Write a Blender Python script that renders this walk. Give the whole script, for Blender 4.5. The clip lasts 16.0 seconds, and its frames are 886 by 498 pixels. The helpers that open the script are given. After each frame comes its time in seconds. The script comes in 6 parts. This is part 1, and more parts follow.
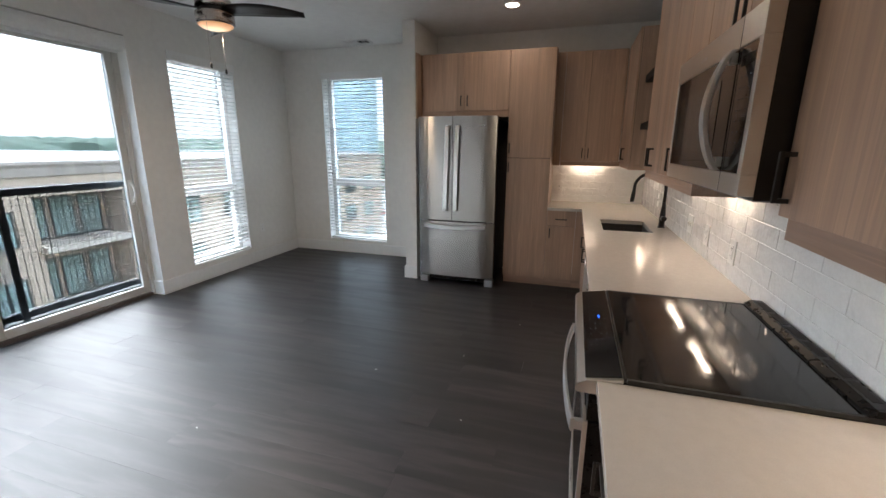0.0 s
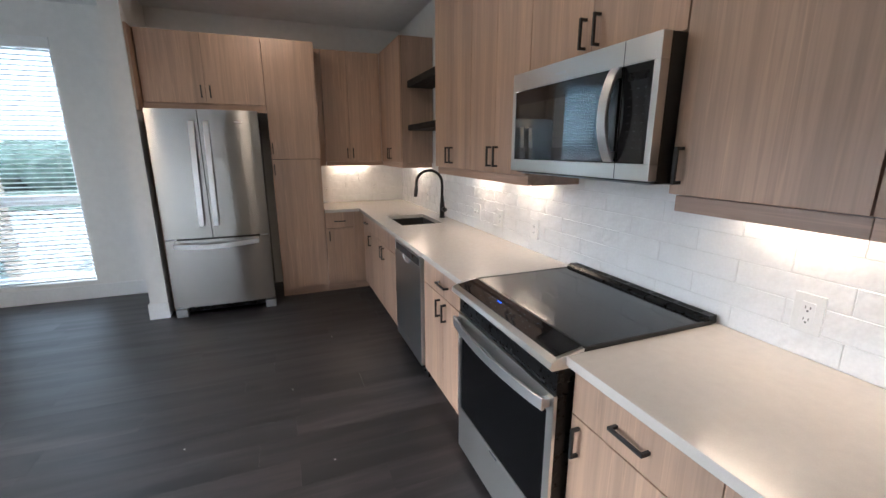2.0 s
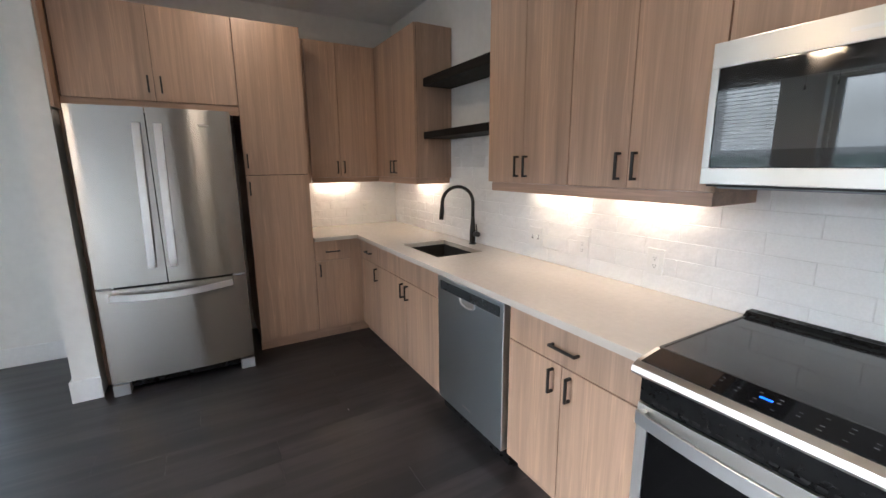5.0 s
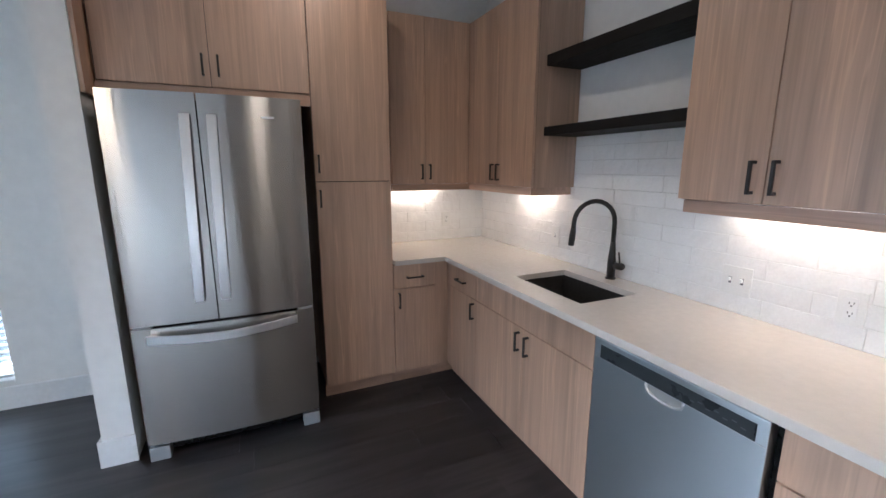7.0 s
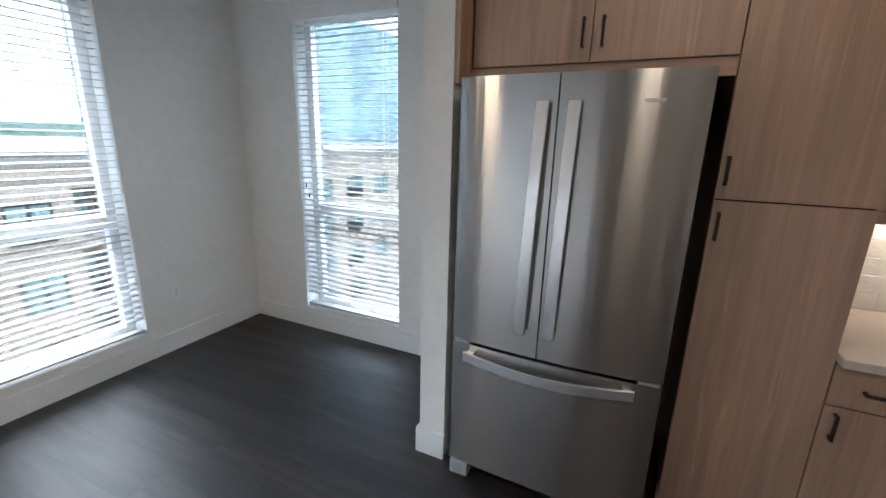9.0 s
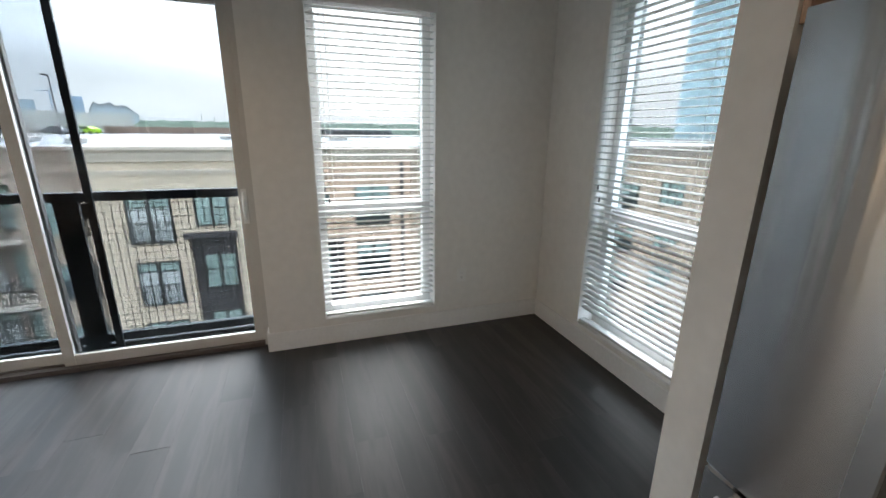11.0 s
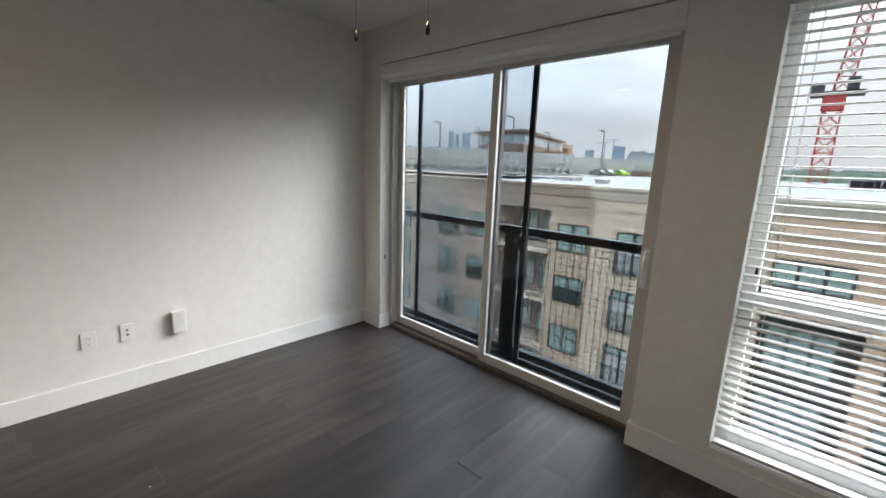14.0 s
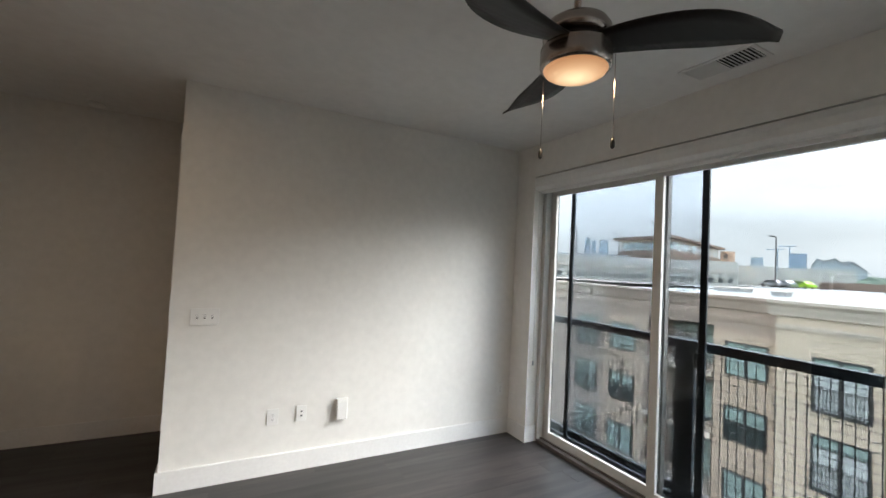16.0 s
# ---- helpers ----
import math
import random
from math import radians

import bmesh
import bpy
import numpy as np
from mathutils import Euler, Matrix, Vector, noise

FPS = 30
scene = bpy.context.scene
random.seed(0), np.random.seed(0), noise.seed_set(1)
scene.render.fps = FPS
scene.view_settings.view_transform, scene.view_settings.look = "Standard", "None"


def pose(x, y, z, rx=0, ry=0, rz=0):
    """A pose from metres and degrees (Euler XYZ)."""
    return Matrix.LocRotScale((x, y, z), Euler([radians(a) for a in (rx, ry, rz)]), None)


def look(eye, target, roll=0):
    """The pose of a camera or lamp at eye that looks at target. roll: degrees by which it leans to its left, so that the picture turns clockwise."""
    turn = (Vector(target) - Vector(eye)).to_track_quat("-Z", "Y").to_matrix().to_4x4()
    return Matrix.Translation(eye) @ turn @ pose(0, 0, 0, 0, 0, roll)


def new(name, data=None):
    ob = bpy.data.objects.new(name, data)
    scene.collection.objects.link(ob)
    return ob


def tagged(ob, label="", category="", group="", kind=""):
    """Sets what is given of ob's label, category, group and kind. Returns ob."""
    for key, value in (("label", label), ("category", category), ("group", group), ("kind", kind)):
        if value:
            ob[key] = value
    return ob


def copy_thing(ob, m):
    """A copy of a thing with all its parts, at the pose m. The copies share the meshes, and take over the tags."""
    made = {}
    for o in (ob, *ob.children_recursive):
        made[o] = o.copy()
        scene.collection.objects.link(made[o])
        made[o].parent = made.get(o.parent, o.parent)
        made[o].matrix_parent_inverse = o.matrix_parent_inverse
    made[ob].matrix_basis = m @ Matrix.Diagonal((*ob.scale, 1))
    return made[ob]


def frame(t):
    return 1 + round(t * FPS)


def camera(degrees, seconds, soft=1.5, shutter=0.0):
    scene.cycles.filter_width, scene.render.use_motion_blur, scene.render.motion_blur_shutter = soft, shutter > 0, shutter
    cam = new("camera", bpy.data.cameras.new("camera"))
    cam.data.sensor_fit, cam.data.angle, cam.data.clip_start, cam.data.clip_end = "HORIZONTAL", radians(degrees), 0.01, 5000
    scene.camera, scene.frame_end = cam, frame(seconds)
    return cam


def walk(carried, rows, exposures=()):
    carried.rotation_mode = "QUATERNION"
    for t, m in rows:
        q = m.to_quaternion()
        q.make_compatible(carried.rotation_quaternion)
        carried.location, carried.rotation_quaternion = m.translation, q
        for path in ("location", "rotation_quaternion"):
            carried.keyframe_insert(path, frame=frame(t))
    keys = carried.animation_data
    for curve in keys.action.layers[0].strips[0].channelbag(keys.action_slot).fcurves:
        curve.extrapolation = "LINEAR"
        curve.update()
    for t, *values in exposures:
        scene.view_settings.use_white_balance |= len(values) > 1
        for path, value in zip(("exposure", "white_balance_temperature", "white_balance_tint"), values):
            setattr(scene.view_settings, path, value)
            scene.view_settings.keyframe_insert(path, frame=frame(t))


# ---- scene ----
cam = camera(93.9, 16.0)
PATH = [
    (0, (-0.747, -1.066, 1.485), (-1.326, 0.788, 1.01), 0.3),
    (0.5, (-0.904, -0.959, 1.493), (-1.072, 0.978, 1.025), 0.1),
    (1, (-1.044, -0.895, 1.489), (-0.849, 1.041, 1.026), 0.0),
    (1.5, (-1.245, -0.914, 1.489), (-0.736, 0.963, 1.023), -0.0),
    (2, (-1.383, -0.9, 1.474), (-0.677, 0.912, 1.006), -0.1),
    (2.5, (-1.445, -0.779, 1.463), (-0.647, 0.995, 0.996), -0.2),
    (3, (-1.414, -0.609, 1.455), (-0.587, 1.155, 1.0), -0.1),
    (3.5, (-1.451, -0.475, 1.456), (-0.591, 1.276, 1.016), -0.1),
    (6, (-1.839, 0.507, 1.438), (-0.818, 2.184, 1.056), -0.6),
    (6.5, (-1.794, 0.735, 1.468), (-0.825, 2.441, 1.079), -0.3),
    (7, (-1.756, 0.912, 1.47), (-0.953, 2.702, 1.081), -0.0),
    (7.5, (-1.774, 1.124, 1.496), (-1.278, 3.02, 1.097), 0.4),
    (8, (-1.746, 1.294, 1.529), (-1.671, 3.243, 1.089), 1.0),
    (8.5, (-1.681, 1.472, 1.554), (-2.087, 3.371, 1.077), 1.3),
    (9, (-1.689, 1.643, 1.564), (-2.505, 3.398, 1.059), 1.4),
    (11.5, (-1.752, 2.345, 1.558), (-3.656, 2.638, 1.017), 1.1),
    (12, (-1.824, 2.444, 1.575), (-3.748, 2.397, 1.03), 1.9),
    (12.5, (-1.947, 2.507, 1.592), (-3.821, 2.099, 1.025), 2.1),
    (13, (-2.057, 2.516, 1.555), (-3.823, 1.742, 1.026), 2.6),
    (13.5, (-2.209, 2.557, 1.596), (-3.802, 1.466, 1.075), 1.8),
    (14, (-2.282, 2.617, 1.607), (-3.71, 1.275, 1.207), 2.1),
    (14.5, (-2.279, 2.621, 1.605), (-3.586, 1.124, 1.379), 2.1),
    (15, (-2.227, 2.588, 1.598), (-3.433, 0.994, 1.538), 2.5),
    (15.5, (-2.184, 2.504, 1.62), (-3.293, 0.84, 1.637), 2.8),
    (16, (-2.135, 2.542, 1.592), (-3.077, 0.779, 1.665), 2.9),
]
walk(cam, [(t, look(eye, target, roll)) for t, eye, target, roll in PATH], [(0, 4.75, 5850, 8), (1.0, 4.95, 5700, 8), (2.0, 5.1, 5500, 8), (3.5, 5.18, 5350, 8), (6, 5.33, 5800, 8), (7, 5.34, 5100, 8), (7.5, 5.3, 5050, 8), (8.5, 5.16, 5500, 8), (9, 5.0, 5500, 8), (11.3, 4.27, 6300, 8), (12.5, 4.0, 6500, 8), (13.5, 3.95, 6400, 8), (14.5, 4.0, 6350, 8), (15, 4.15, 6350, 8), (16, 4.3, 6400, 8)])

# ---- world, sun, exposure ----
SUN_EL, SUN_AZ = radians(33), radians(288)
world = bpy.data.worlds.new("sky")
scene.world = world
world.use_nodes = True
wn = world.node_tree
wn.nodes.clear()
sky = wn.nodes.new("ShaderNodeTexSky")
sky.sky_type, sky.sun_disc = "NISHITA", False
sky.sun_elevation, sky.sun_rotation = SUN_EL, SUN_AZ
sky.air_density, sky.dust_density, sky.ozone_density = 1.0, 4.0, 1.0
veil = wn.nodes.new("ShaderNodeMix")
veil.data_type = "RGBA"
veil.inputs["Factor"].default_value = 0.8
veil.inputs["B"].default_value = (7.45, 8.6, 9.55, 1)
wn.links.new(sky.outputs[0], veil.inputs["A"])
coord = wn.nodes.new("ShaderNodeTexCoord")
cloud = wn.nodes.new("ShaderNodeTexNoise")
cloud.inputs["Scale"].default_value, cloud.inputs["Detail"].default_value = 2.2, 5
wmap = wn.nodes.new("ShaderNodeMapping")
wmap.inputs["Scale"].default_value = (1, 1, 3.5)
wn.links.new(coord.outputs["Generated"], wmap.inputs[0])
wn.links.new(wmap.outputs[0], cloud.inputs["Vector"])
cramp = wn.nodes.new("ShaderNodeMapRange")
for key, value in (("From Min", 0.35), ("From Max", 0.7), ("To Min", 0.82), ("To Max", 1.18)):
    cramp.inputs[key].default_value = value
wn.links.new(cloud.outputs[0], cramp.inputs[0])
cmul = wn.nodes.new("ShaderNodeVectorMath")
cmul.operation = "SCALE"
wn.links.new(veil.outputs["Result"], cmul.inputs[0])
wn.links.new(cramp.outputs[0], cmul.inputs["Scale"])
background = wn.nodes.new("ShaderNodeBackground")
background.inputs["Strength"].default_value = 0.145
# an overcast sky is three times as bright overhead as at the horizon
split = wn.nodes.new("ShaderNodeSeparateXYZ")
wn.links.new(coord.outputs["Generated"], split.inputs[0])
over = wn.nodes.new("ShaderNodeMapRange")
for key, value in (("From Min", 0.08), ("From Max", 1.0), ("To Min", 0.46), ("To Max", 1.85)):
    over.inputs[key].default_value = value
wn.links.new(split.outputs["Z"], over.inputs[0])
omul = wn.nodes.new("ShaderNodeVectorMath")
omul.operation = "SCALE"
wn.links.new(cmul.outputs[0], omul.inputs[0])
wn.links.new(over.outputs[0], omul.inputs["Scale"])
wn.links.new(omul.outputs[0], background.inputs[0])
wout = wn.nodes.new("ShaderNodeOutputWorld")
wn.links.new(background.outputs[0], wout.inputs[0])

sun_data = bpy.data.lights.new("sun", "SUN")
sun_data.energy, sun_data.angle, sun_data.color = 0.65, radians(50), (1, 0.985, 0.97)
sun = new("sun", sun_data)
sun.matrix_world = look((0, 0, 50), (-math.sin(SUN_AZ) * math.cos(SUN_EL), -math.cos(SUN_AZ) * math.cos(SUN_EL), 50 - math.sin(SUN_EL)))


def lamp(name, where, size, size_y, power, colour, aim=(0, 0, -1)):
    data = bpy.data.lights.new(name, "AREA")
    data.shape, data.size, data.size_y, data.energy, data.color = "RECTANGLE", size, size_y, power, colour
    ob = new(name, data)
    ob.matrix_world = look(where, Vector(where) + Vector(aim))
    return ob


# ---- materials ----
def material(name, colour, rough=0.5, metal=0.0, **more):
    m = bpy.data.materials.new(name)
    m.use_nodes = True
    b = m.node_tree.nodes["Principled BSDF"]
    b.inputs["Base Color"].default_value = (*colour, 1)
    b.inputs["Roughness"].default_value = rough
    b.inputs["Metallic"].default_value = metal
    for key, value in more.items():
        b.inputs[key.replace("_", " ")].default_value = value
    return m


def noise_node(m, scale, detail=4, stretch=(1, 1, 1), space="Object", rand=0.0):
    """A noise texture in metres, stretched, and shifted by each object's own random number."""
    n, l = m.node_tree.nodes, m.node_tree.links
    tc, mp, nz = n.new("ShaderNodeTexCoord"), n.new("ShaderNodeMapping"), n.new("ShaderNodeTexNoise")
    mp.inputs["Scale"].default_value = stretch
    nz.inputs["Scale"].default_value, nz.inputs["Detail"].default_value = scale, detail
    l.new(tc.outputs[space], mp.inputs[0])
    l.new(mp.outputs[0], nz.inputs["Vector"])
    if rand:
        info, mul = n.new("ShaderNodeObjectInfo"), n.new("ShaderNodeMath")
        mul.operation = "MULTIPLY"
        mul.inputs[1].default_value = rand
        l.new(info.outputs["Random"], mul.inputs[0])
        comb = n.new("ShaderNodeCombineXYZ")
        for k in range(3):
            l.new(mul.outputs[0], comb.inputs[k])
        l.new(comb.outputs[0], mp.inputs["Location"])
    return nz.outputs[0]


def ramp(m, source, stops):
    r = m.node_tree.nodes.new("ShaderNodeValToRGB")
    e = r.color_ramp.elements
    while len(e) < len(stops):
        e.new(0.5)
    for el, (p, c) in zip(e, stops):
        el.position, el.color = p, (*c, 1)
    m.node_tree.links.new(source, r.inputs[0])
    return r.outputs[0]


def span(m, source, a, b, lo, hi):
    r = m.node_tree.nodes.new("ShaderNodeMapRange")
    for key, value in (("From Min", a), ("From Max", b), ("To Min", lo), ("To Max", hi)):
        r.inputs[key].default_value = value
    m.node_tree.links.new(source, r.inputs[0])
    return r.outputs[0]


def mixed(m, factor, a, b, mode="MIX"):
    x = m.node_tree.nodes.new("ShaderNodeMix")
    x.data_type, x.blend_type = "RGBA", mode
    for key, value in (("Factor", factor), ("A", a), ("B", b)):
        if isinstance(value, (int, float)):
            x.inputs[key].default_value = value
        elif isinstance(value, tuple):
            x.inputs[key].default_value = (*value, 1)
        else:
            m.node_tree.links.new(value, x.inputs[key])
    return x.outputs["Result"]


def feed(m, key, source):
    m.node_tree.links.new(source, m.node_tree.nodes["Principled BSDF"].inputs[key])


def bump(m, source, strength, distance):
    b = m.node_tree.nodes.new("ShaderNodeBump")
    b.inputs["Strength"].default_value, b.inputs["Distance"].default_value = strength, distance
    m.node_tree.links.new(source, b.inputs["Height"])
    feed(m, "Normal", b.outputs[0])


def mottled(name, colour, rough, scale=8, amount=0.08, bump_scale=0, bump_depth=0.0, metal=0.0, stretch=(1, 1, 1), rand=0.0, **more):
    """Paint, stone and the like: colour uneven at two scales, roughness uneven, fine relief."""
    m = material(name, colour, rough, metal, **more)
    dark, light = tuple(c * (1 - amount) for c in colour), tuple(min(1, c * (1 + amount)) for c in colour)
    wide = ramp(m, noise_node(m, scale, 3, stretch, rand=rand), [(0.3, dark), (0.7, light)])
    fine = span(m, noise_node(m, scale * 14, 2, stretch, rand=rand), 0.2, 0.8, 0.96, 1.04)
    comb = m.node_tree.nodes.new("ShaderNodeVectorMath")
    comb.operation = "SCALE"
    m.node_tree.links.new(wide, comb.inputs[0])
    m.node_tree.links.new(fine, comb.inputs["Scale"])
    feed(m, "Base Color", comb.outputs[0])
    feed(m, "Roughness", span(m, noise_node(m, scale * 2, 3, stretch, rand=rand), 0.3, 0.7, max(0.02, rough - 0.06), min(1, rough + 0.06)))
    if bump_depth:
        bump(m, noise_node(m, bump_scale, 3, stretch, rand=rand), 0.6, bump_depth)
    return m


def wood_grain(name, across, base, rough=0.46):
    """Light oak laminate with long streaks along one axis: across gives the squeeze of each axis."""
    m = material(name, base, rough, Specular_IOR_Level=1.0, IOR=1.6)
    b = Vector(base)
    streak = noise_node(m, 1.0, 5, across, rand=37.0)
    fine = noise_node(m, 1.0, 3, tuple(a * 6 for a in across), rand=11.0)
    c = ramp(m, streak, [(0.28, tuple(b * 0.74)), (0.43, tuple(b * 0.95)), (0.5, tuple(b * 1.02)), (0.56, tuple(b * 0.90)), (0.62, tuple(b * 1.10)), (0.74, tuple(b * 0.99))])
    f = ramp(m, fine, [(0.3, (0.92, 0.91, 0.90)), (0.65, (1.04, 1.04, 1.04))])
    wide = ramp(m, noise_node(m, 1.0, 2, tuple(a * 0.3 for a in across), rand=23.0), [(0.3, (0.80, 0.79, 0.78)), (0.5, (1.0, 1.0, 1.0)), (0.66, (1.15, 1.14, 1.12))])
    line = ramp(m, noise_node(m, 1.0, 1, tuple(a * 1.3 for a in across), rand=5.0), [(0.60, (1, 1, 1)), (0.64, (1.2, 1.19, 1.17)), (0.67, (0.95, 0.94, 0.93)), (0.70, (1, 1, 1))])
    feed(m, "Base Color", mixed(m, 1.0, mixed(m, 1.0, mixed(m, 1.0, c, f, "MULTIPLY"), wide, "MULTIPLY"), line, "MULTIPLY"))
    feed(m, "Roughness", span(m, fine, 0.3, 0.7, rough - 0.07, rough + 0.07))
    bump(m, fine, 0.25, 0.0006)
    return m


def brushed(name, colour, turned_by, rough=0.28, aniso=0.5, wave=0.0):
    """Brushed steel: smooth sheen, stretched across the brushing, with faint smears."""
    m = material(name, colour, rough, 1.0)
    feed(m, "Roughness", span(m, noise_node(m, 1.0, 2, (40, 40, 0.6)), 0.3, 0.7, rough - 0.01, rough + 0.015))
    b = m.node_tree.nodes["Principled BSDF"]
    b.inputs["Anisotropic"].default_value, b.inputs["Anisotropic Rotation"].default_value = aniso, 0.25
    t = m.node_tree.nodes.new("ShaderNodeTangent")
    t.direction_type, t.axis = "RADIAL", turned_by
    m.node_tree.links.new(t.outputs[0], b.inputs["Tangent"])
    if wave:
        bump(m, noise_node(m, 1.0, 3, (16, 16, 0.35), rand=9.0), 0.5, wave)
    return m


WALL = mottled("wall_paint", (0.78, 0.77, 0.74), 0.75, 1.2, 0.025, 160, 0.0006)
CEIL = mottled("ceiling_paint", (0.76, 0.755, 0.74), 0.85, 1.0, 0.03, 120, 0.0008)
TRIM = mottled("trim_paint", (0.80, 0.80, 0.79), 0.35, 3, 0.02)
WOOD = wood_grain("oak_laminate_upright", (27, 27, 0.9), (0.40, 0.256, 0.168))
WOOD_Y = wood_grain("oak_laminate_level", (27, 0.9, 27), (0.38, 0.236, 0.158))
WOOD_X = wood_grain("oak_laminate_level_x", (0.9, 27, 27), (0.38, 0.236, 0.158))
BLACK = mottled("black_powder_coat", (0.014, 0.013, 0.013), 0.38, 20, 0.1, 300, 0.0002)
BLACKWOOD = mottled("black_stained_shelf", (0.006, 0.0055, 0.005), 0.6, 5, 0.25, 80, 0.0004, stretch=(8, 1, 8), Specular_IOR_Level=0.25)
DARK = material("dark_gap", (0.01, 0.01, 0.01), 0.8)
QUARTZ = mottled("white_quartz", (0.57, 0.53, 0.48), 0.16, 30, 0.025)
TILE = mottled("glazed_white_tile", (0.86, 0.86, 0.85), 0.12, 9, 0.015, 8, 0.026, rand=50.0)
GROUT = mottled("pale_grout", (0.74, 0.735, 0.72), 0.85, 30, 0.08, 200, 0.0005)
STEEL_Y = brushed("brushed_steel_level_y", (0.77, 0.75, 0.71), "Z", 0.29, 0.6)
STEEL_V = brushed("brushed_steel_upright", (0.50, 0.495, 0.485), "Z", 0.22, 1.0, 0.0022)
SLATE_V = brushed("brushed_dark_steel", (0.62, 0.66, 0.685), "Z", 0.29, 0.8)
SATIN = material("satin_handle_steel", (0.78, 0.78, 0.78), 0.33, 1.0)
NICKEL = material("brushed_nickel", (0.40, 0.36, 0.34), 0.27, 1.0)
GLASSBLACK = mottled("black_glass", (0.006, 0.006, 0.007), 0.04, 12, 0.2, Specular_IOR_Level=0.8, IOR=1.6)
COOKTOP = mottled("ceramic_glass", (0.010, 0.011, 0.012), 0.07, 3, 0.3)
OVENGLASS = material("oven_glass", (0.002, 0.002, 0.0022), 0.03, Specular_IOR_Level=0.2)
MICROGLASS = material("tinted_microwave_glass", (0.02, 0.025, 0.027), 0.02, Specular_IOR_Level=1.0, IOR=1.8)
BODY = mottled("dark_appliance_body", (0.005, 0.005, 0.0053), 0.30, 20, 0.1, Specular_IOR_Level=0.2)
GREYPLASTIC = material("grey_plastic", (0.28, 0.29, 0.30), 0.4)
WHITEPLASTIC = mottled("white_plastic", (0.80, 0.80, 0.78), 0.36, 10, 0.015)
SINK = mottled("dark_composite", (0.022, 0.02, 0.018), 0.5, 60, 0.25, 400, 0.0003)
VINYL = mottled("almond_vinyl", (0.56, 0.55, 0.52), 0.38, 4, 0.02)
SLAT = mottled("white_blind_slat", (0.56, 0.57, 0.56), 0.37, 3, 0.02, Transmission_Weight=0.0)
FANBLADE = mottled("espresso_blade", (0.012, 0.010, 0.0095), 0.42, 4, 0.25, 60, 0.0004, stretch=(1, 12, 12), Specular_IOR_Level=0.35)
RAILM = mottled("dark_slate_paint", (0.065, 0.085, 0.098), 0.42, 12, 0.12)
CORD = material("white_cord", (0.6, 0.6, 0.58), 0.8)
PRINT = material("grey_print", (0.075, 0.078, 0.082), 0.5)
SCRAP = material("white_scrap", (0.7, 0.69, 0.66), 0.7)

FLOORM = material("dark_vinyl_plank", (0.04, 0.034, 0.032), 0.42, Specular_IOR_Level=0.7, IOR=1.5)
_g = noise_node(FLOORM, 1.0, 6, (1.5, 13, 13), rand=41.0)
_f = noise_node(FLOORM, 1.0, 3, (14, 210, 210), rand=17.0)
_c = ramp(FLOORM, _g, [(0.30, (0.0035, 0.0029, 0.003)), (0.46, (0.008, 0.0066, 0.0068)), (0.58, (0.022, 0.018, 0.018)), (0.72, (0.007, 0.0056, 0.0058))])
_i = FLOORM.node_tree.nodes.new("ShaderNodeObjectInfo")
_t = ramp(FLOORM, _i.outputs["Random"], [(0.0, (0.55, 0.54, 0.54)), (0.5, (1, 0.98, 0.98)), (1.0, (1.6, 1.55, 1.52))])
feed(FLOORM, "Base Color", mixed(FLOORM, 1.0, _c, _t, "MULTIPLY"))
feed(FLOORM, "Roughness", span(FLOORM, noise_node(FLOORM, 1.0, 4, (1.2, 9, 9), rand=7.0), 0.3, 0.7, 0.36, 0.47))
bump(FLOORM, _f, 0.12, 0.0003)


def glowing(name, colour, strength):
    m = bpy.data.materials.new(name)
    m.use_nodes = True
    b = m.node_tree.nodes["Principled BSDF"]
    b.inputs["Base Color"].default_value = (*colour, 1)
    b.inputs["Emission Color"].default_value = (*colour, 1)
    b.inputs["Emission Strength"].default_value = strength
    return m


LED = glowing("led_diffuser", (1.0, 0.74, 0.52), 0.8)
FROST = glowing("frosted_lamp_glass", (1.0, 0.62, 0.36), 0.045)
_n, _l = FROST.node_tree.nodes, FROST.node_tree.links      # emission painted brighter in the middle, as from a bulb behind the lens
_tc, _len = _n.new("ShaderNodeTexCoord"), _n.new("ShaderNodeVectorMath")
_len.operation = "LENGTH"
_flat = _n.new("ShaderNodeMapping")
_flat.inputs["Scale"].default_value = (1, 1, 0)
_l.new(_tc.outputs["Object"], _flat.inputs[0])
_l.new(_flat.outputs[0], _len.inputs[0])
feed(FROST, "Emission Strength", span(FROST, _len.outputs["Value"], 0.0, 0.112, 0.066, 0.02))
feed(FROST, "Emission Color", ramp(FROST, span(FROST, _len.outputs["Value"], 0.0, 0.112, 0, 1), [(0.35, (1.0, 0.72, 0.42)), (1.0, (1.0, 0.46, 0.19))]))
CLOCK = glowing("blue_clock", (0.02, 0.12, 1.0), 0.07)


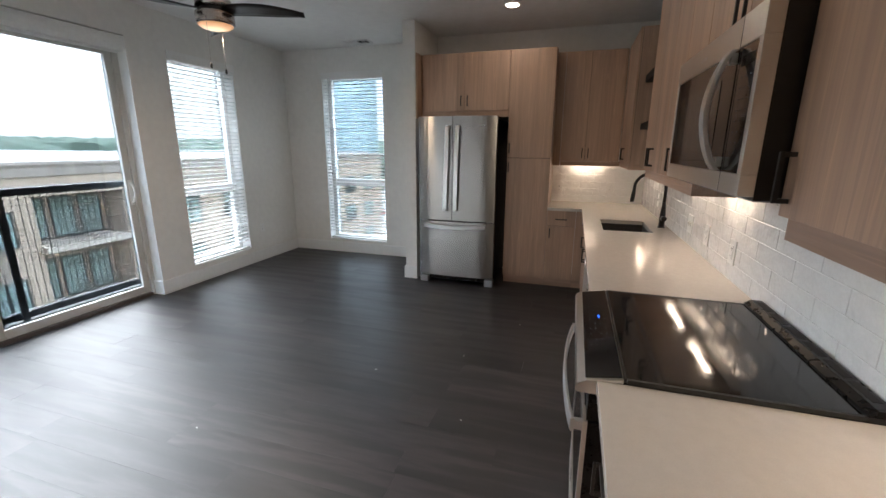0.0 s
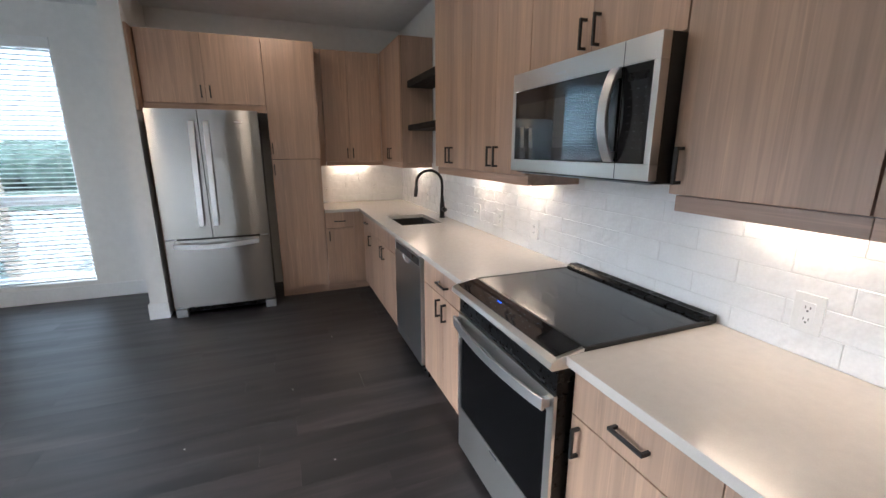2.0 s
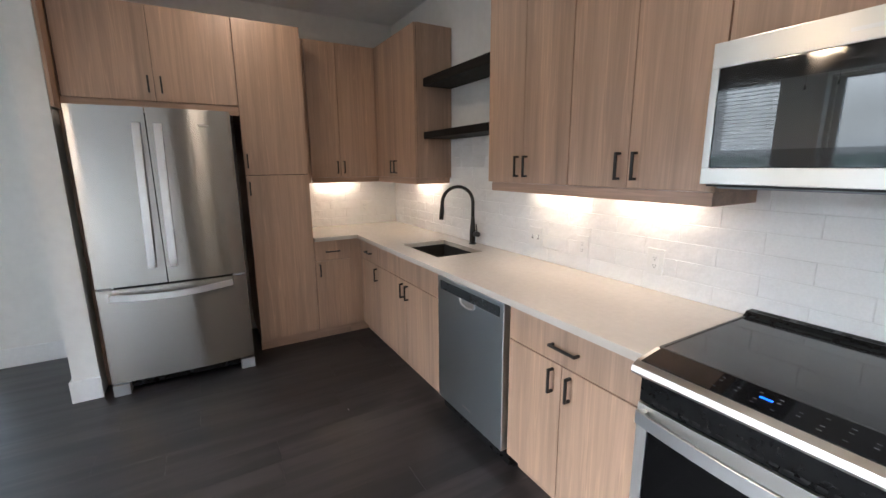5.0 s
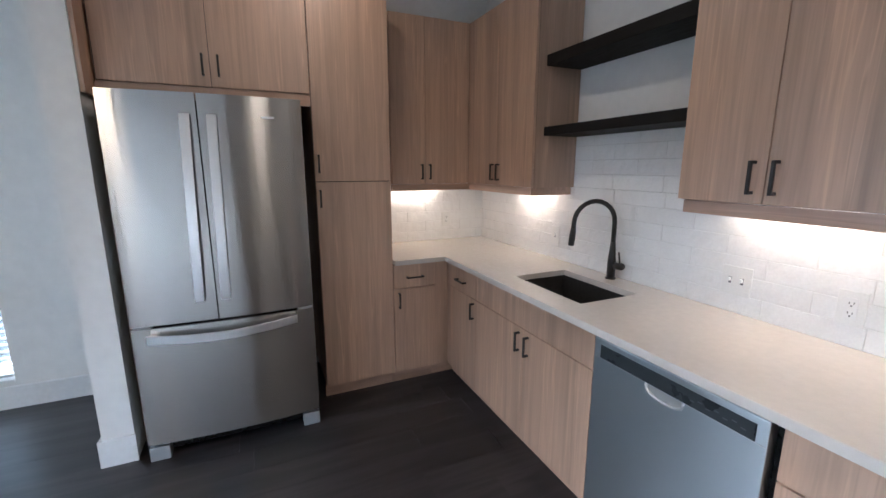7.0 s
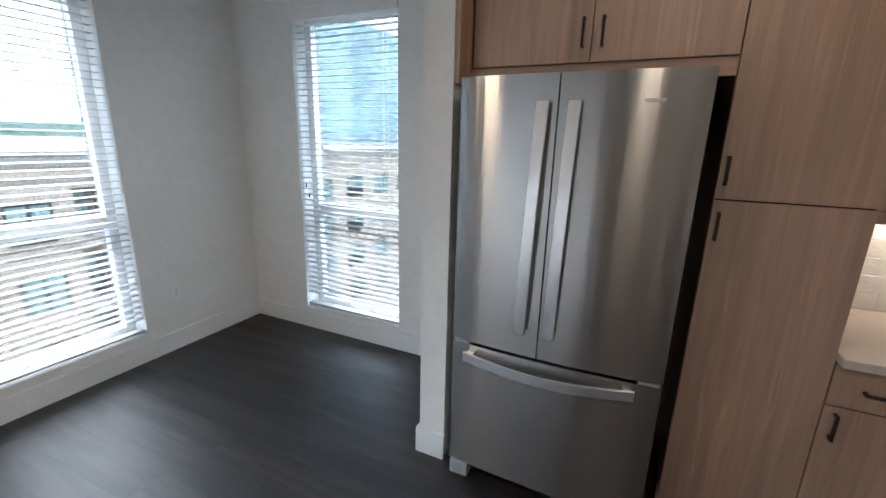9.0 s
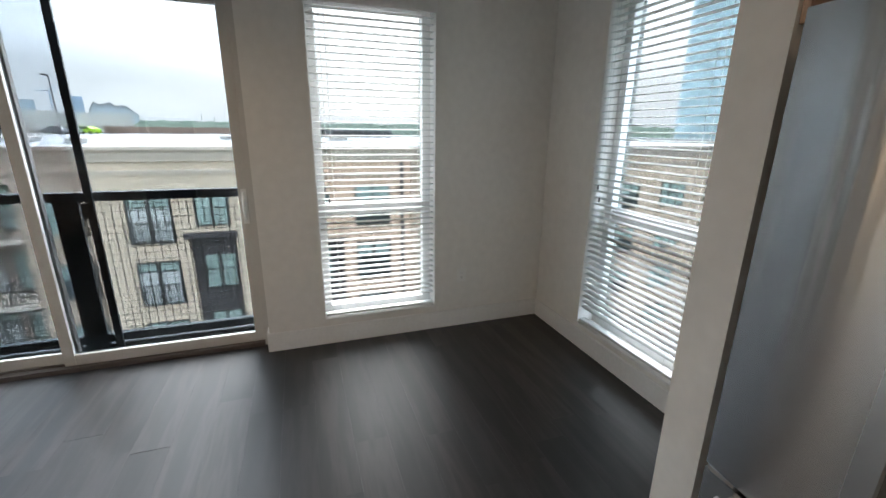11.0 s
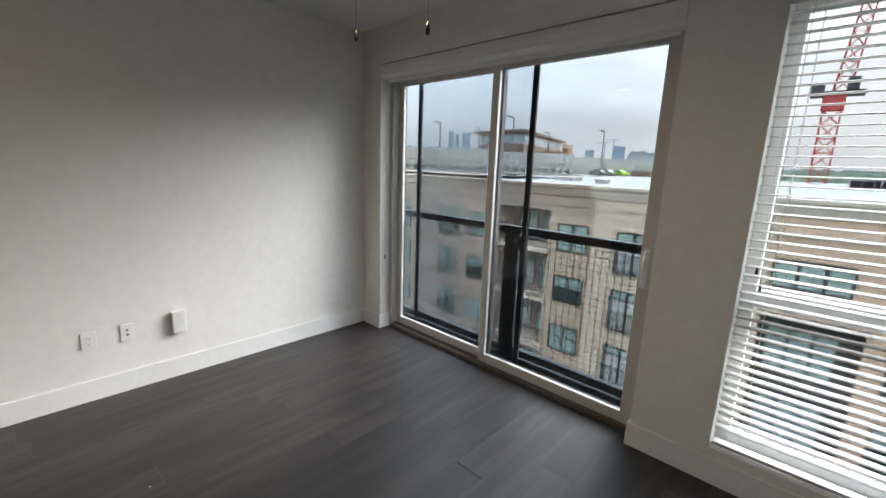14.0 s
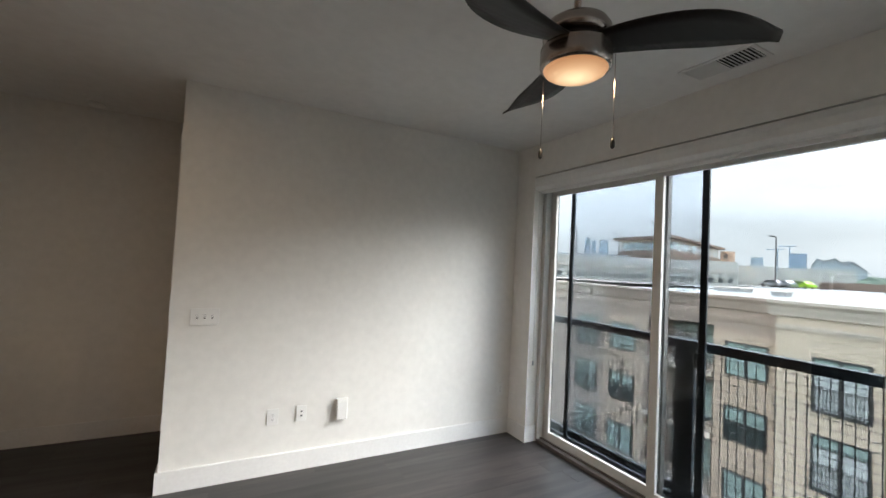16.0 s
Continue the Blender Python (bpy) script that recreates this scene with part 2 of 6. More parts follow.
def glazing(name, tint, gloss=0.03):
    """A pane: clear with a tint, with the mirror image that glass gives at a slant."""
    m = bpy.data.materials.new(name)
    m.use_nodes = True
    n, l = m.node_tree.nodes, m.node_tree.links
    n.clear()
    out, mix, clear, shine, fres = (n.new(k) for k in ("ShaderNodeOutputMaterial", "ShaderNodeMixShader", "ShaderNodeBsdfTransparent", "ShaderNodeBsdfGlossy", "ShaderNodeLayerWeight"))
    clear.inputs[0].default_value = (*tint, 1)
    shine.inputs["Roughness"].default_value = 0.0
    fres.inputs["Blend"].default_value = 0.5
    power, scaled = n.new("ShaderNodeMath"), n.new("ShaderNodeMath")
    power.operation, scaled.operation = "POWER", "MULTIPLY_ADD"
    power.inputs[1].default_value, scaled.inputs[1].default_value, scaled.inputs[2].default_value = 4.5, 0.6, gloss
    l.new(fres.outputs["Facing"], power.inputs[0])
    l.new(power.outputs[0], scaled.inputs[0])
    l.new(scaled.outputs[0], mix.inputs[0])
    l.new(clear.outputs[0], mix.inputs[1])
    l.new(shine.outputs[0], mix.inputs[2])
    l.new(mix.outputs[0], out.inputs[0])
    return m


PANE = glazing("clear_glazing", (1.0, 1.0, 1.0))
# strong tint added to dim the outside view to the room's exposure
PANE_OUT = glazing("view_dimming_face", (0.084, 0.084, 0.0836), 0.0)
SCREEN = bpy.data.materials.new("insect_screen_mesh")
SCREEN.use_nodes = True
SCREEN.node_tree.nodes.clear()
_o, _s = SCREEN.node_tree.nodes.new("ShaderNodeOutputMaterial"), SCREEN.node_tree.nodes.new("ShaderNodeBsdfTransparent")
_s.inputs[0].default_value = (0.76, 0.785, 0.82, 1)
SCREEN.node_tree.links.new(_s.outputs[0], _o.inputs[0])

# ---- mesh helpers ----
ORIGIN = {}


def box(bm, x0, x1, y0, y1, z0, z1, soft=0.0):
    """A box between two corners; soft: its rounded edges."""
    vs = [bm.verts.new((x, y, z)) for x in (x0, x1) for y in (y0, y1) for z in (z0, z1)]
    fs = [bm.faces.new([vs[k] for k in f]) for f in ((0, 1, 3, 2), (4, 6, 7, 5), (0, 4, 5, 1), (2, 3, 7, 6), (0, 2, 6, 4), (1, 5, 7, 3))]
    if soft:
        bmesh.ops.bevel(bm, geom=list({e for f in fs for e in f.edges}), offset=soft, segments=2, profile=0.6, affect="EDGES")
    return bm


def boxes(*specs, soft=0.0):
    bm = bmesh.new()
    for s in specs:
        box(bm, *s, soft=soft)
    return bm


def part(name, bm, mat, parent=None, label="", at=None, smooth=False, shadow=True):
    """One mesh object from bm, which is in the place's own metres (or about `at`), under parent."""
    mesh = bpy.data.meshes.new(name)
    bm.normal_update()
    base = Vector(at) if at is not None else ORIGIN.get(parent.name, Vector()) if parent else Vector()
    bm.to_mesh(mesh)
    bm.free()
    if base.length:
        mesh.transform(Matrix.Translation(-base))
    for p in mesh.polygons:
        p.use_smooth = smooth
    mesh.materials.append(mat)
    ob = new(name, mesh)
    if parent:
        ob.parent = parent
        ob.location = base - ORIGIN.get(parent.name, Vector())
    else:
        ob.location = base
    ORIGIN[ob.name] = base
    ob.visible_shadow = shadow
    if label:
        ob["label"] = label
    return ob


def thing(name, at, label, category, group=""):
    ob = new(name)
    ob.location = at
    ob.empty_display_size = 0.1
    ORIGIN[ob.name] = Vector(at)
    return tagged(ob, label, category, group)


def structure(name, bm, mat, label="", category="", smooth=False):
    return tagged(part(name, bm, mat, None, smooth=smooth), label, category, "", "structure")


def tube(points, radius, sides=12, closed=False):
    """A round bar through the points."""
    bm = bmesh.new()
    pts = [Vector(p) for p in points]
    rings, up = [], None
    for i, p in enumerate(pts):
        d = (pts[min(i + 1, len(pts) - 1)] - pts[max(i - 1, 0)]).normalized()
        if up is None or abs(up.dot(d)) > 0.999:
            up = Vector((0, 0, 1)) if abs(d.z) < 0.9 else Vector((1, 0, 0))
        side = d.cross(up).normalized()
        up = side.cross(d).normalized()
        r = radius[i] if isinstance(radius, (list, tuple)) else radius
        rings.append([bm.verts.new(p + (side * math.cos(a) + up * math.sin(a)) * r) for a in (2 * math.pi * k / sides for k in range(sides))])
    for a, b in zip(rings, rings[1:]):
        for k in range(sides):
            bm.faces.new((a[k], a[(k + 1) % sides], b[(k + 1) % sides], b[k]))
    bm.faces.new(rings[0][::-1])
    bm.faces.new(rings[-1])
    return bm


def turned(profile, centre, sides=32):
    """A body of revolution about a vertical axis: profile is (radius, height) from bottom to top."""
    bm = bmesh.new()
    cx, cy = centre
    rings = [[bm.verts.new((cx + r * math.cos(a), cy + r * math.sin(a), z)) for a in (2 * math.pi * k / sides for k in range(sides))] for r, z in profile]
    for a, b in zip(rings, rings[1:]):
        for k in range(sides):
            bm.faces.new((a[k], a[(k + 1) % sides], b[(k + 1) % sides], b[k]))
    bm.faces.new(rings[0][::-1])
    bm.faces.new(rings[-1])
    return bm


def cells(xs, ys, z0, z1, skip):
    """A slab cut into cells, without those that skip names; one closed mesh with shared edges."""
    bm = bmesh.new()
    grid = {}

    def v(i, j, z):
        if (i, j, z) not in grid:
            grid[i, j, z] = bm.verts.new((xs[i], ys[j], z))
        return grid[i, j, z]

    full = {(i, j) for i in range(len(xs) - 1) for j in range(len(ys) - 1)} - set(skip)
    for i, j in full:
        bm.faces.new((v(i, j, z1), v(i + 1, j, z1), v(i + 1, j + 1, z1), v(i, j + 1, z1)))
        bm.faces.new((v(i, j, z0), v(i, j + 1, z0), v(i + 1, j + 1, z0), v(i + 1, j, z0)))
        for di, dj, a, b in ((-1, 0, (i, j + 1), (i, j)), (1, 0, (i + 1, j), (i + 1, j + 1)), (0, -1, (i, j), (i + 1, j)), (0, 1, (i + 1, j + 1), (i, j + 1))):
            if (i + di, j + dj) not in full:
                bm.faces.new((v(*a, z0), v(*b, z0), v(*b, z1), v(*a, z1)))
    return bm


def profile_y(points, y0, y1):
    """A solid with an outline in x and z, drawn out along y."""
    bm = bmesh.new()
    a = [bm.verts.new((x, y0, z)) for x, z in points]
    b = [bm.verts.new((x, y1, z)) for x, z in points]
    n = len(points)
    bm.faces.new(a)
    bm.faces.new(b[::-1])
    for k in range(n):
        bm.faces.new((a[k], b[k], b[(k + 1) % n], a[(k + 1) % n]))
    bmesh.ops.recalc_face_normals(bm, faces=bm.faces)
    return bm


def glass(spec, parent, outward):
    """A pane of glass; the tint that dims the view lies on the face that looks outward."""
    ob = part("pane", boxes(spec), PANE, parent, shadow=False)
    ob.data.materials.append(PANE_OUT)
    for p in ob.data.polygons:
        if p.normal.dot(Vector(outward)) > 0.9:
            p.material_index = 1
    return ob


# ---- the room ----
WX, SY, NY, KY, CZ = -4.69, -0.73, 4.14, 4.0, 2.75   # west, south, dining north, kitchen north, ceiling
HALL = -1.88
structure("floor", boxes((-5.0, 0.2, HALL - 0.12, 4.3, -0.2, -0.012)), DARK, "dark underlay below the plank floor", "floor")
structure("ceiling", boxes((-5.0, 0.2, HALL - 0.12, 4.4, CZ, CZ + 0.2)), CEIL, "flat matt white painted ceiling", "ceiling")
# west wall with its window and door openings
structure("wall_west", boxes(
    (-4.93, WX, -0.85, -0.47, -0.2, CZ), (-4.93, WX, 1.937, 2.335, -0.2, CZ), (-4.93, WX, 3.19, 4.38, -0.2, CZ),
    (-4.93, WX, -0.47, 1.937, 2.45, CZ), (-4.93, WX, 2.335, 3.19, 2.40, CZ), (-4.93, WX, 2.335, 3.19, -0.2, 0.185),
    (-4.93, WX, -0.47, 1.937, -0.2, -0.008)), WALL, "warm white painted wall with a window and a sliding door", "wall")
structure("wall_north", boxes(
    (-4.69, -4.105, NY, 4.38, -0.2, CZ), (-3.205, -2.415, NY, 4.38, -0.2, CZ),
    (-4.105, -3.205, NY, 4.38, 2.44, CZ), (-4.105, -3.205, NY, 4.38, -0.2, 0.17)), WALL, "warm white painted wall with a tall window", "wall")
structure("wall_kitchen_north", boxes((-2.415, 0.2, KY, 4.38, -0.2, CZ)), WALL, "warm white painted wall behind the kitchen", "wall")
structure("wall_pier", boxes((-2.55, -2.415, 3.265, NY, -0.01, CZ)), WALL, "narrow white wall end beside the refrigerator", "wall")
structure("wall_east", boxes((0, 0.2, HALL, KY, -0.2, CZ)), WALL, "warm white painted kitchen wall", "wall")
structure("wall_south", boxes((WX, -1.857, SY - 0.13, SY, -0.2, CZ)), WALL, "warm white painted wall with switches and outlets", "wall")
structure("wall_hall", boxes((-4.93, 0.2, HALL - 0.12, HALL, -0.2, CZ)), WALL, "plain painted wall of the hallway", "wall")
structure("wall_hall_west", boxes((-4.93, WX, HALL, -0.85, -0.2, CZ)), WALL, "plain painted wall closing the hallway", "wall")

BBH = 0.143


def skirting(name, x0, x1, y0, y1):
    bm = boxes((x0, x1, y0, y1, 0, BBH))
    tops = [e for e in bm.edges if all(v.co.z > BBH - 0.01 for v in e.verts)]
    bmesh.ops.bevel(bm, geom=tops, offset=0.004, segments=2, affect="EDGES")
    structure(name, bm, TRIM, "tall white painted baseboard", "baseboard")


T = 0.016
skirting("baseboard_south", WX + T, -1.857, SY, SY + T)
skirting("baseboard_south_end", -1.857, -1.857 + T, SY - 0.13, SY + T)
skirting("baseboard_pocket", WX, WX + T, SY, -0.47 + T)
skirting("baseboard_pocket_return", -4.86, WX, -0.47, -0.47 + T)
skirting("baseboard_west", WX, WX + T, 1.937 - T, NY)
skirting("baseboard_west_return", -4.86, WX, 1.937 - T, 1.937)
skirting("baseboard_north", WX + T, -2.55 - T, NY - T, NY)
skirting("baseboard_pier_side", -2.55 - T, -2.55, 3.265 - T, NY)
skirting("baseboard_pier", -2.55, -2.415 + 0.006, 3.265 - T, 3.265)
skirting("baseboard_hall", -4.69, 0, HALL, HALL + T)
skirting("baseboard_east", -T, 0, HALL + T, -1.26)


# ---- windows ----
def window_frame(name, side, lo, hi, z0, z1, rail):
    """A window in its opening: side 'x' looks west, side 'y' looks north; lo..hi is its width."""
    if side == "x":
        at, place = (-4.87, (lo + hi) / 2, z0), lambda a0, a1, d0, d1, b0, b1: (-4.915 + d0, -4.915 + d1, a0, a1, b0, b1)
    else:
        at, place = ((lo + hi) / 2, 4.33, z0), lambda a0, a1, d0, d1, b0, b1: (a0, a1, 4.365 - d1, 4.365 - d0, b0, b1)
    w = tagged(thing(name, at, "tall white vinyl window with a low cross rail", "window"), kind="structure")
    f, e = 0.06, 0.001
    part("window_frame", boxes(place(lo + e, lo + f, 0, 0.09, z0 + e, z1 - e), place(hi - f, hi - e, 0, 0.09, z0 + e, z1 - e),
                               place(lo + f, hi - f, 0, 0.09, z0 + e, z0 + f), place(lo + f, hi - f, 0, 0.09, z1 - f, z1 - e), soft=0.004), TRIM, w)
    part("cross_rail", boxes(place(lo + f, hi - f, 0.01, 0.08, rail - 0.045, rail + 0.045), soft=0.004), TRIM, w)
    for b0, b1 in ((z0 + f, rail - 0.045), (rail + 0.045, z1 - f)):
        glass(place(lo + f - 0.004, hi - f + 0.004, 0.035, 0.041, b0 - 0.004, b1 + 0.004), w, (-1, 0, 0) if side == "x" else (0, 1, 0))
    return w


window_frame("window_1", "x", 2.335, 3.19, 0.185, 2.40, 1.0)
window_frame("window_2", "y", -4.105, -3.205, 0.17, 2.44, 1.0)
structure("window_sill_west", boxes((-4.82, WX + 0.006, 2.337, 3.188, 0.186, 0.2), soft=0.003), TRIM, "thin white window sill", "window sill")
structure("window_sill_north", boxes((-4.103, -3.207, NY - 0.006, 4.27, 0.171, 0.185), soft=0.003), TRIM, "thin white window sill", "window sill")


def blind(side, lo, hi, z0, z1, tilt=0.0):
    """A slatted blind: head rail with its valance, slats one by one, bottom rail, ladders and cords."""
    mid = (lo + hi) / 2
    if side == "x":
        at, flip = (WX - 0.035, mid, z1), lambda a, d, z: (WX - 0.035 - d, mid + a, z)
    else:
        at, flip = (mid, NY + 0.035, z1), lambda a, d, z: (mid + a, NY + 0.035 + d, z)
    b = thing("window_blind", at, "white two-inch slatted blind hanging in the window, slats open", "blind", "window blinds")
    half = (hi - lo) / 2 - 0.008

    def slab(a0, a1, d0, d1, c0, c1, soft=0.003):
        p, q = flip(a0, d0, c0), flip(a1, d1, c1)
        return boxes((min(p[0], q[0]), max(p[0], q[0]), min(p[1], q[1]), max(p[1], q[1]), c0, c1), soft=soft)

    part("valance", slab(-half - 0.012, half + 0.012, -0.052, -0.040, z1 - 0.075, z1 + 0.012), TRIM, b)
    part("head_rail", slab(-half, half, -0.030, 0.024, z1 - 0.06, z1 - 0.006), TRIM, b)
    part("bottom_rail", slab(-half, half, -0.026, 0.026, z0 + 0.012, z0 + 0.032, 0.006), SLAT, b)
    count = int((z1 - 0.09 - z0 - 0.05) / 0.0432)
    mesh = None
    for k in range(count):
        z = z1 - 0.098 - k * 0.0432
        if mesh is None:
            bm = bmesh.new()
            rows = []
            for d, h in ((-0.025, -0.0045), (-0.0125, 0.0), (0, 0.0016), (0.0125, 0.0016), (0.025, -0.0005)):
                rows.append([[bm.verts.new(Vector(flip(a, d, z1 + h + t - d * tilt)) - Vector(at)) for a in (-half, half)] for t in (0, 0.0028)])
            for (a, b2), (c, d2) in zip(rows, rows[1:]):
                bm.faces.new((b2[0], b2[1], d2[1], d2[0]))
                bm.faces.new((a[0], c[0], c[1], a[1]))
                for s in (0, 1):
                    bm.faces.new((a[s], b2[s], d2[s], c[s]))
            for a, b2 in (rows[0], rows[-1]):
                bm.faces.new((a[0], a[1], b2[1], b2[0]))
            bmesh.ops.recalc_face_normals(bm, faces=bm.faces)
            mesh = bpy.data.meshes.new("slat")
            bm.to_mesh(mesh)
            bm.free()
            mesh.materials.append(SLAT)
        s = new("slat", mesh)
        s.parent, s.location = b, (0, 0, z - z1)
    for a in (-half + 0.11, half - 0.11):
        for d in (-0.027, 0.027):
            part("ladder_cord", tube([flip(a, d, z0 + 0.03), flip(a, d, z1 - 0.06)], 0.0009, 5), CORD, b)
    part("lift_cord", tube([flip(-half + 0.05, -0.03, z1 - 0.07), flip(-half + 0.05, -0.03, z1 - 1.22)], 0.0012, 5), CORD, b)
    part("cord_tassel", tube([flip(-half + 0.05, -0.03, z1 - 1.22), flip(-half + 0.05, -0.03, z1 - 1.25)], [0.004, 0.007], 8), BLACK, b, "dark cord tassel")
    part("tilt_cord", tube([flip(-half + 0.075, -0.03, z1 - 0.07), flip(-half + 0.075, -0.03, z1 - 1.3)], 0.0012, 5), CORD, b)
    part("cord_tassel", tube([flip(-half + 0.075, -0.03, z1 - 1.3), flip(-half + 0.075, -0.03, z1 - 1.33)], [0.004, 0.007], 8), BLACK, b, "dark cord tassel")
    return b


blind("x", 2.335, 3.19, 0.2, 2.40, 0.04)
blind("y", -4.105, -3.205, 0.185, 2.44, 0.02)

# ---- sliding glass door ----
door = tagged(thing("door_1", (-4.88, 0.73, 0), "sliding glass door with almond vinyl frame, closed", "sliding door"), kind="structure")
part("door_frame", boxes((-4.925, -4.80, -0.469, -0.425, 0, 2.449), (-4.925, -4.80, 1.892, 1.936, 0, 2.449),
                         (-4.925, -4.80, -0.425, 1.892, 2.345, 2.449), soft=0.003), VINYL, door)
part("threshold", boxes((-4.925, -4.79, -0.425, 1.892, 0.0, 0.03), (-4.845, -4.835, -0.425, 1.892, 0.03, 0.042)), mottled("bronze_track", (0.10, 0.085, 0.075), 0.4, 8, 0.1), door, "dark bronze sill track")


def leaf(name, x, y0, y1, label):
    s = 0.062
    panel = part(name, boxes((x - 0.02, x + 0.02, y0, y0 + s, 0.032, 2.343), (x - 0.02, x + 0.02, y1 - s, y1, 0.032, 2.343),
                             (x - 0.02, x + 0.02, y0 + s, y1 - s, 0.032, 0.105), (x - 0.02, x + 0.02, y0 + s, y1 - s, 2.285, 2.343), soft=0.003), VINYL, door, label)
    glass((x - 0.004, x + 0.004, y0 + s - 0.005, y1 - s + 0.005, 0.1, 2.29), panel, (-1, 0, 0))
    return panel


leaf("fixed_panel", -4.888, -0.425, 0.735, "fixed glass panel in an almond vinyl frame")
slider = leaf("sliding_panel", -4.842, 0.665, 1.891, "sliding glass panel in an almond vinyl frame")
part("weather_strip", boxes((-4.918, -4.908, 0.69, 0.73, 0.04, 2.34)), DARK, door, "black weather strip")
part("pull_handle", tube([(-4.822, 1.862, 0.96), (-4.80, 1.862, 0.965), (-4.776, 1.862, 1.0), (-4.768, 1.862, 1.05), (-4.776, 1.862, 1.10), (-4.80, 1.862, 1.135), (-4.822, 1.862, 1.14)], 0.009, 10), WHITEPLASTIC, slider, "white curved pull handle", smooth=True)
part("handle_plate", boxes((-4.822, -4.816, 1.845, 1.88, 0.93, 1.17), soft=0.002), WHITEPLASTIC, slider, "white handle plate")

screen = thing("screen_door", (-4.965, 0.35, 0.02), "dark framed sliding insect screen outside the glass door", "screen door")
part("screen_frame", boxes((-4.975, -4.955, -0.262, -0.222, 0.02, 2.37), (-4.975, -4.955, 0.918, 0.962, 0.02, 2.37),
                           (-4.975, -4.955, -0.222, 0.918, 0.02, 0.06), (-4.975, -4.955, -0.222, 0.918, 2.34, 2.37), soft=0.003), RAILM, screen)
sheet = bmesh.new()
sheet.faces.new([sheet.verts.new(v) for v in ((-4.965, -0.222, 0.06), (-4.965, 0.918, 0.06), (-4.965, 0.918, 2.34), (-4.965, -0.222, 2.34))])
part("screen_mesh", sheet, SCREEN, screen, "fine grey insect mesh", shadow=False)
part("latch_knob", boxes((-4.955, -4.945, 0.895, 0.955, 0.99, 1.09), soft=0.004), BLACK, screen, "black latch with a finger pull")

shade = thing("roller_shade", (-4.72, 0.73, 2.31), "white roller shade cassette closed at the head of the sliding door", "shade")
part("cassette", profile_y([(-4.79, 2.438), (-4.684, 2.438), (-4.68, 2.40), (-4.686, 2.352), (-4.712, 2.325), (-4.76, 2.318), (-4.79, 2.33)], -0.468, 1.935), TRIM, shade, smooth=False)
part("hem_bar", boxes((-4.765, -4.745, -0.44, 1.905, 2.296, 2.32), soft=0.004), TRIM, shade)
part("pull_chain", tube([(-4.735, -0.452, 2.32), (-4.735, -0.452, 0.74)], 0.0016, 6), CORD, shade)
part("chain_weight", tube([(-4.735, -0.452, 0.74), (-4.735, -0.452, 0.70)], [0.006, 0.009], 8), GREYPLASTIC, shade, "small chain weight")

# ---- railing outside the door ----
rail = thing("balcony_railing", (-5.06, 0.75, 0.02), "dark slate steel guard rail with wire mesh outside the sliding door", "railing")
part("top_rail", boxes((-5.09, -5.03, -0.6, 2.08, 1.09, 1.15), soft=0.004), RAILM, rail)
part("bottom_rail", boxes((-5.085, -5.035, -0.6, 2.08, 0.075, 0.135), soft=0.004), RAILM, rail)
part("kick_plate", boxes((-5.11, -5.04, -0.6, 2.08, 0.01, 0.055), soft=0.003), RAILM, rail)
part("post", boxes((-5.075, -5.045, 0.705, 0.84, 0.0, 1.09), soft=0.004), RAILM, rail)
for y in (-0.6, 2.03):
    part("post", boxes((-5.085, -5.035, y, y + 0.05, -0.02, 1.09), soft=0.004), RAILM, rail)
for k in range(19):
    z = 0.135 + 0.05 * (k + 0.5)
    part("mesh_wire", boxes((-5.062, -5.058, -0.55, 2.03, z, z + 0.005)), RAILM, rail)
for k in range(51):
    y = -0.54 + 0.05 * k
    part("mesh_wire", boxes((-5.057, -5.053, y, y + 0.005, 0.135, 1.09)), RAILM, rail)
structure("ledge", boxes((-5.22, -4.931, -0.9, 2.35, -0.25, -0.01), soft=0.006), mottled("cast_stone", (0.45, 0.41, 0.34), 0.8, 6, 0.12, 60, 0.002), "pale cast stone ledge outside the door", "ledge")

# ---- kitchen: cabinets ----
CT = 0.887          # top of the worktop
FE, FN = -0.61, 3.40  # door faces of the base cabinets on the east and north runs
UE, UN = -0.32, 3.655  # door faces of the wall cabinets
D = 0.019
GAP = 0.0016      # between neighbours
GAPZ = 0.0026     # above and below a front


def front(name, side, face, a0, a1, z0, z1, parent, mat=WOOD, label=""):
    """A door or drawer front on the east (looks west) or north run (looks south)."""
    a0, a1, z0, z1 = a0 + GAP, a1 - GAP, z0 + GAPZ, z1 - GAPZ
    spec = (face, face + D, a0, a1, z0, z1) if side == "e" else (a0, a1, face, face + D, z0, z1)
    at = ((spec[0] + spec[1]) / 2, (spec[2] + spec[3]) / 2, z0)
    bm = boxes(spec, soft=0.0012)
    base = ORIGIN[parent.name]
    ob = part(name, bm, mat, parent, label)
    return ob


def pull(side, face, a, z, upright, holder, length=0.102):
    """A square black bar pull on two posts, standing off the door."""
    r, out = 0.005, 0.03
    h = length / 2

    def s(a0, a1, d0, d1, z0, z1):
        return (face - d1, face - d0, a0, a1, z0, z1) if side == "e" else (a0, a1, face - d1, face - d0, z0, z1)
    if upright:
        spec = [s(a - r, a + r, out - 0.009, out, z - h, z + h), s(a - r, a + r, 0, out - 0.009, z - h, z - h + 0.01), s(a - r, a + r, 0, out - 0.009, z + h - 0.01, z + h)]
    else:
        spec = [s(a - h, a + h, out - 0.009, out, z - r, z + r), s(a - h, a - h + 0.01, 0, out - 0.009, z - r, z + r), s(a + h - 0.01, a + h, 0, out - 0.009, z - r, z + r)]
    return part("handle", boxes(*spec, soft=0.0012), BLACK, holder, "black square bar handle")


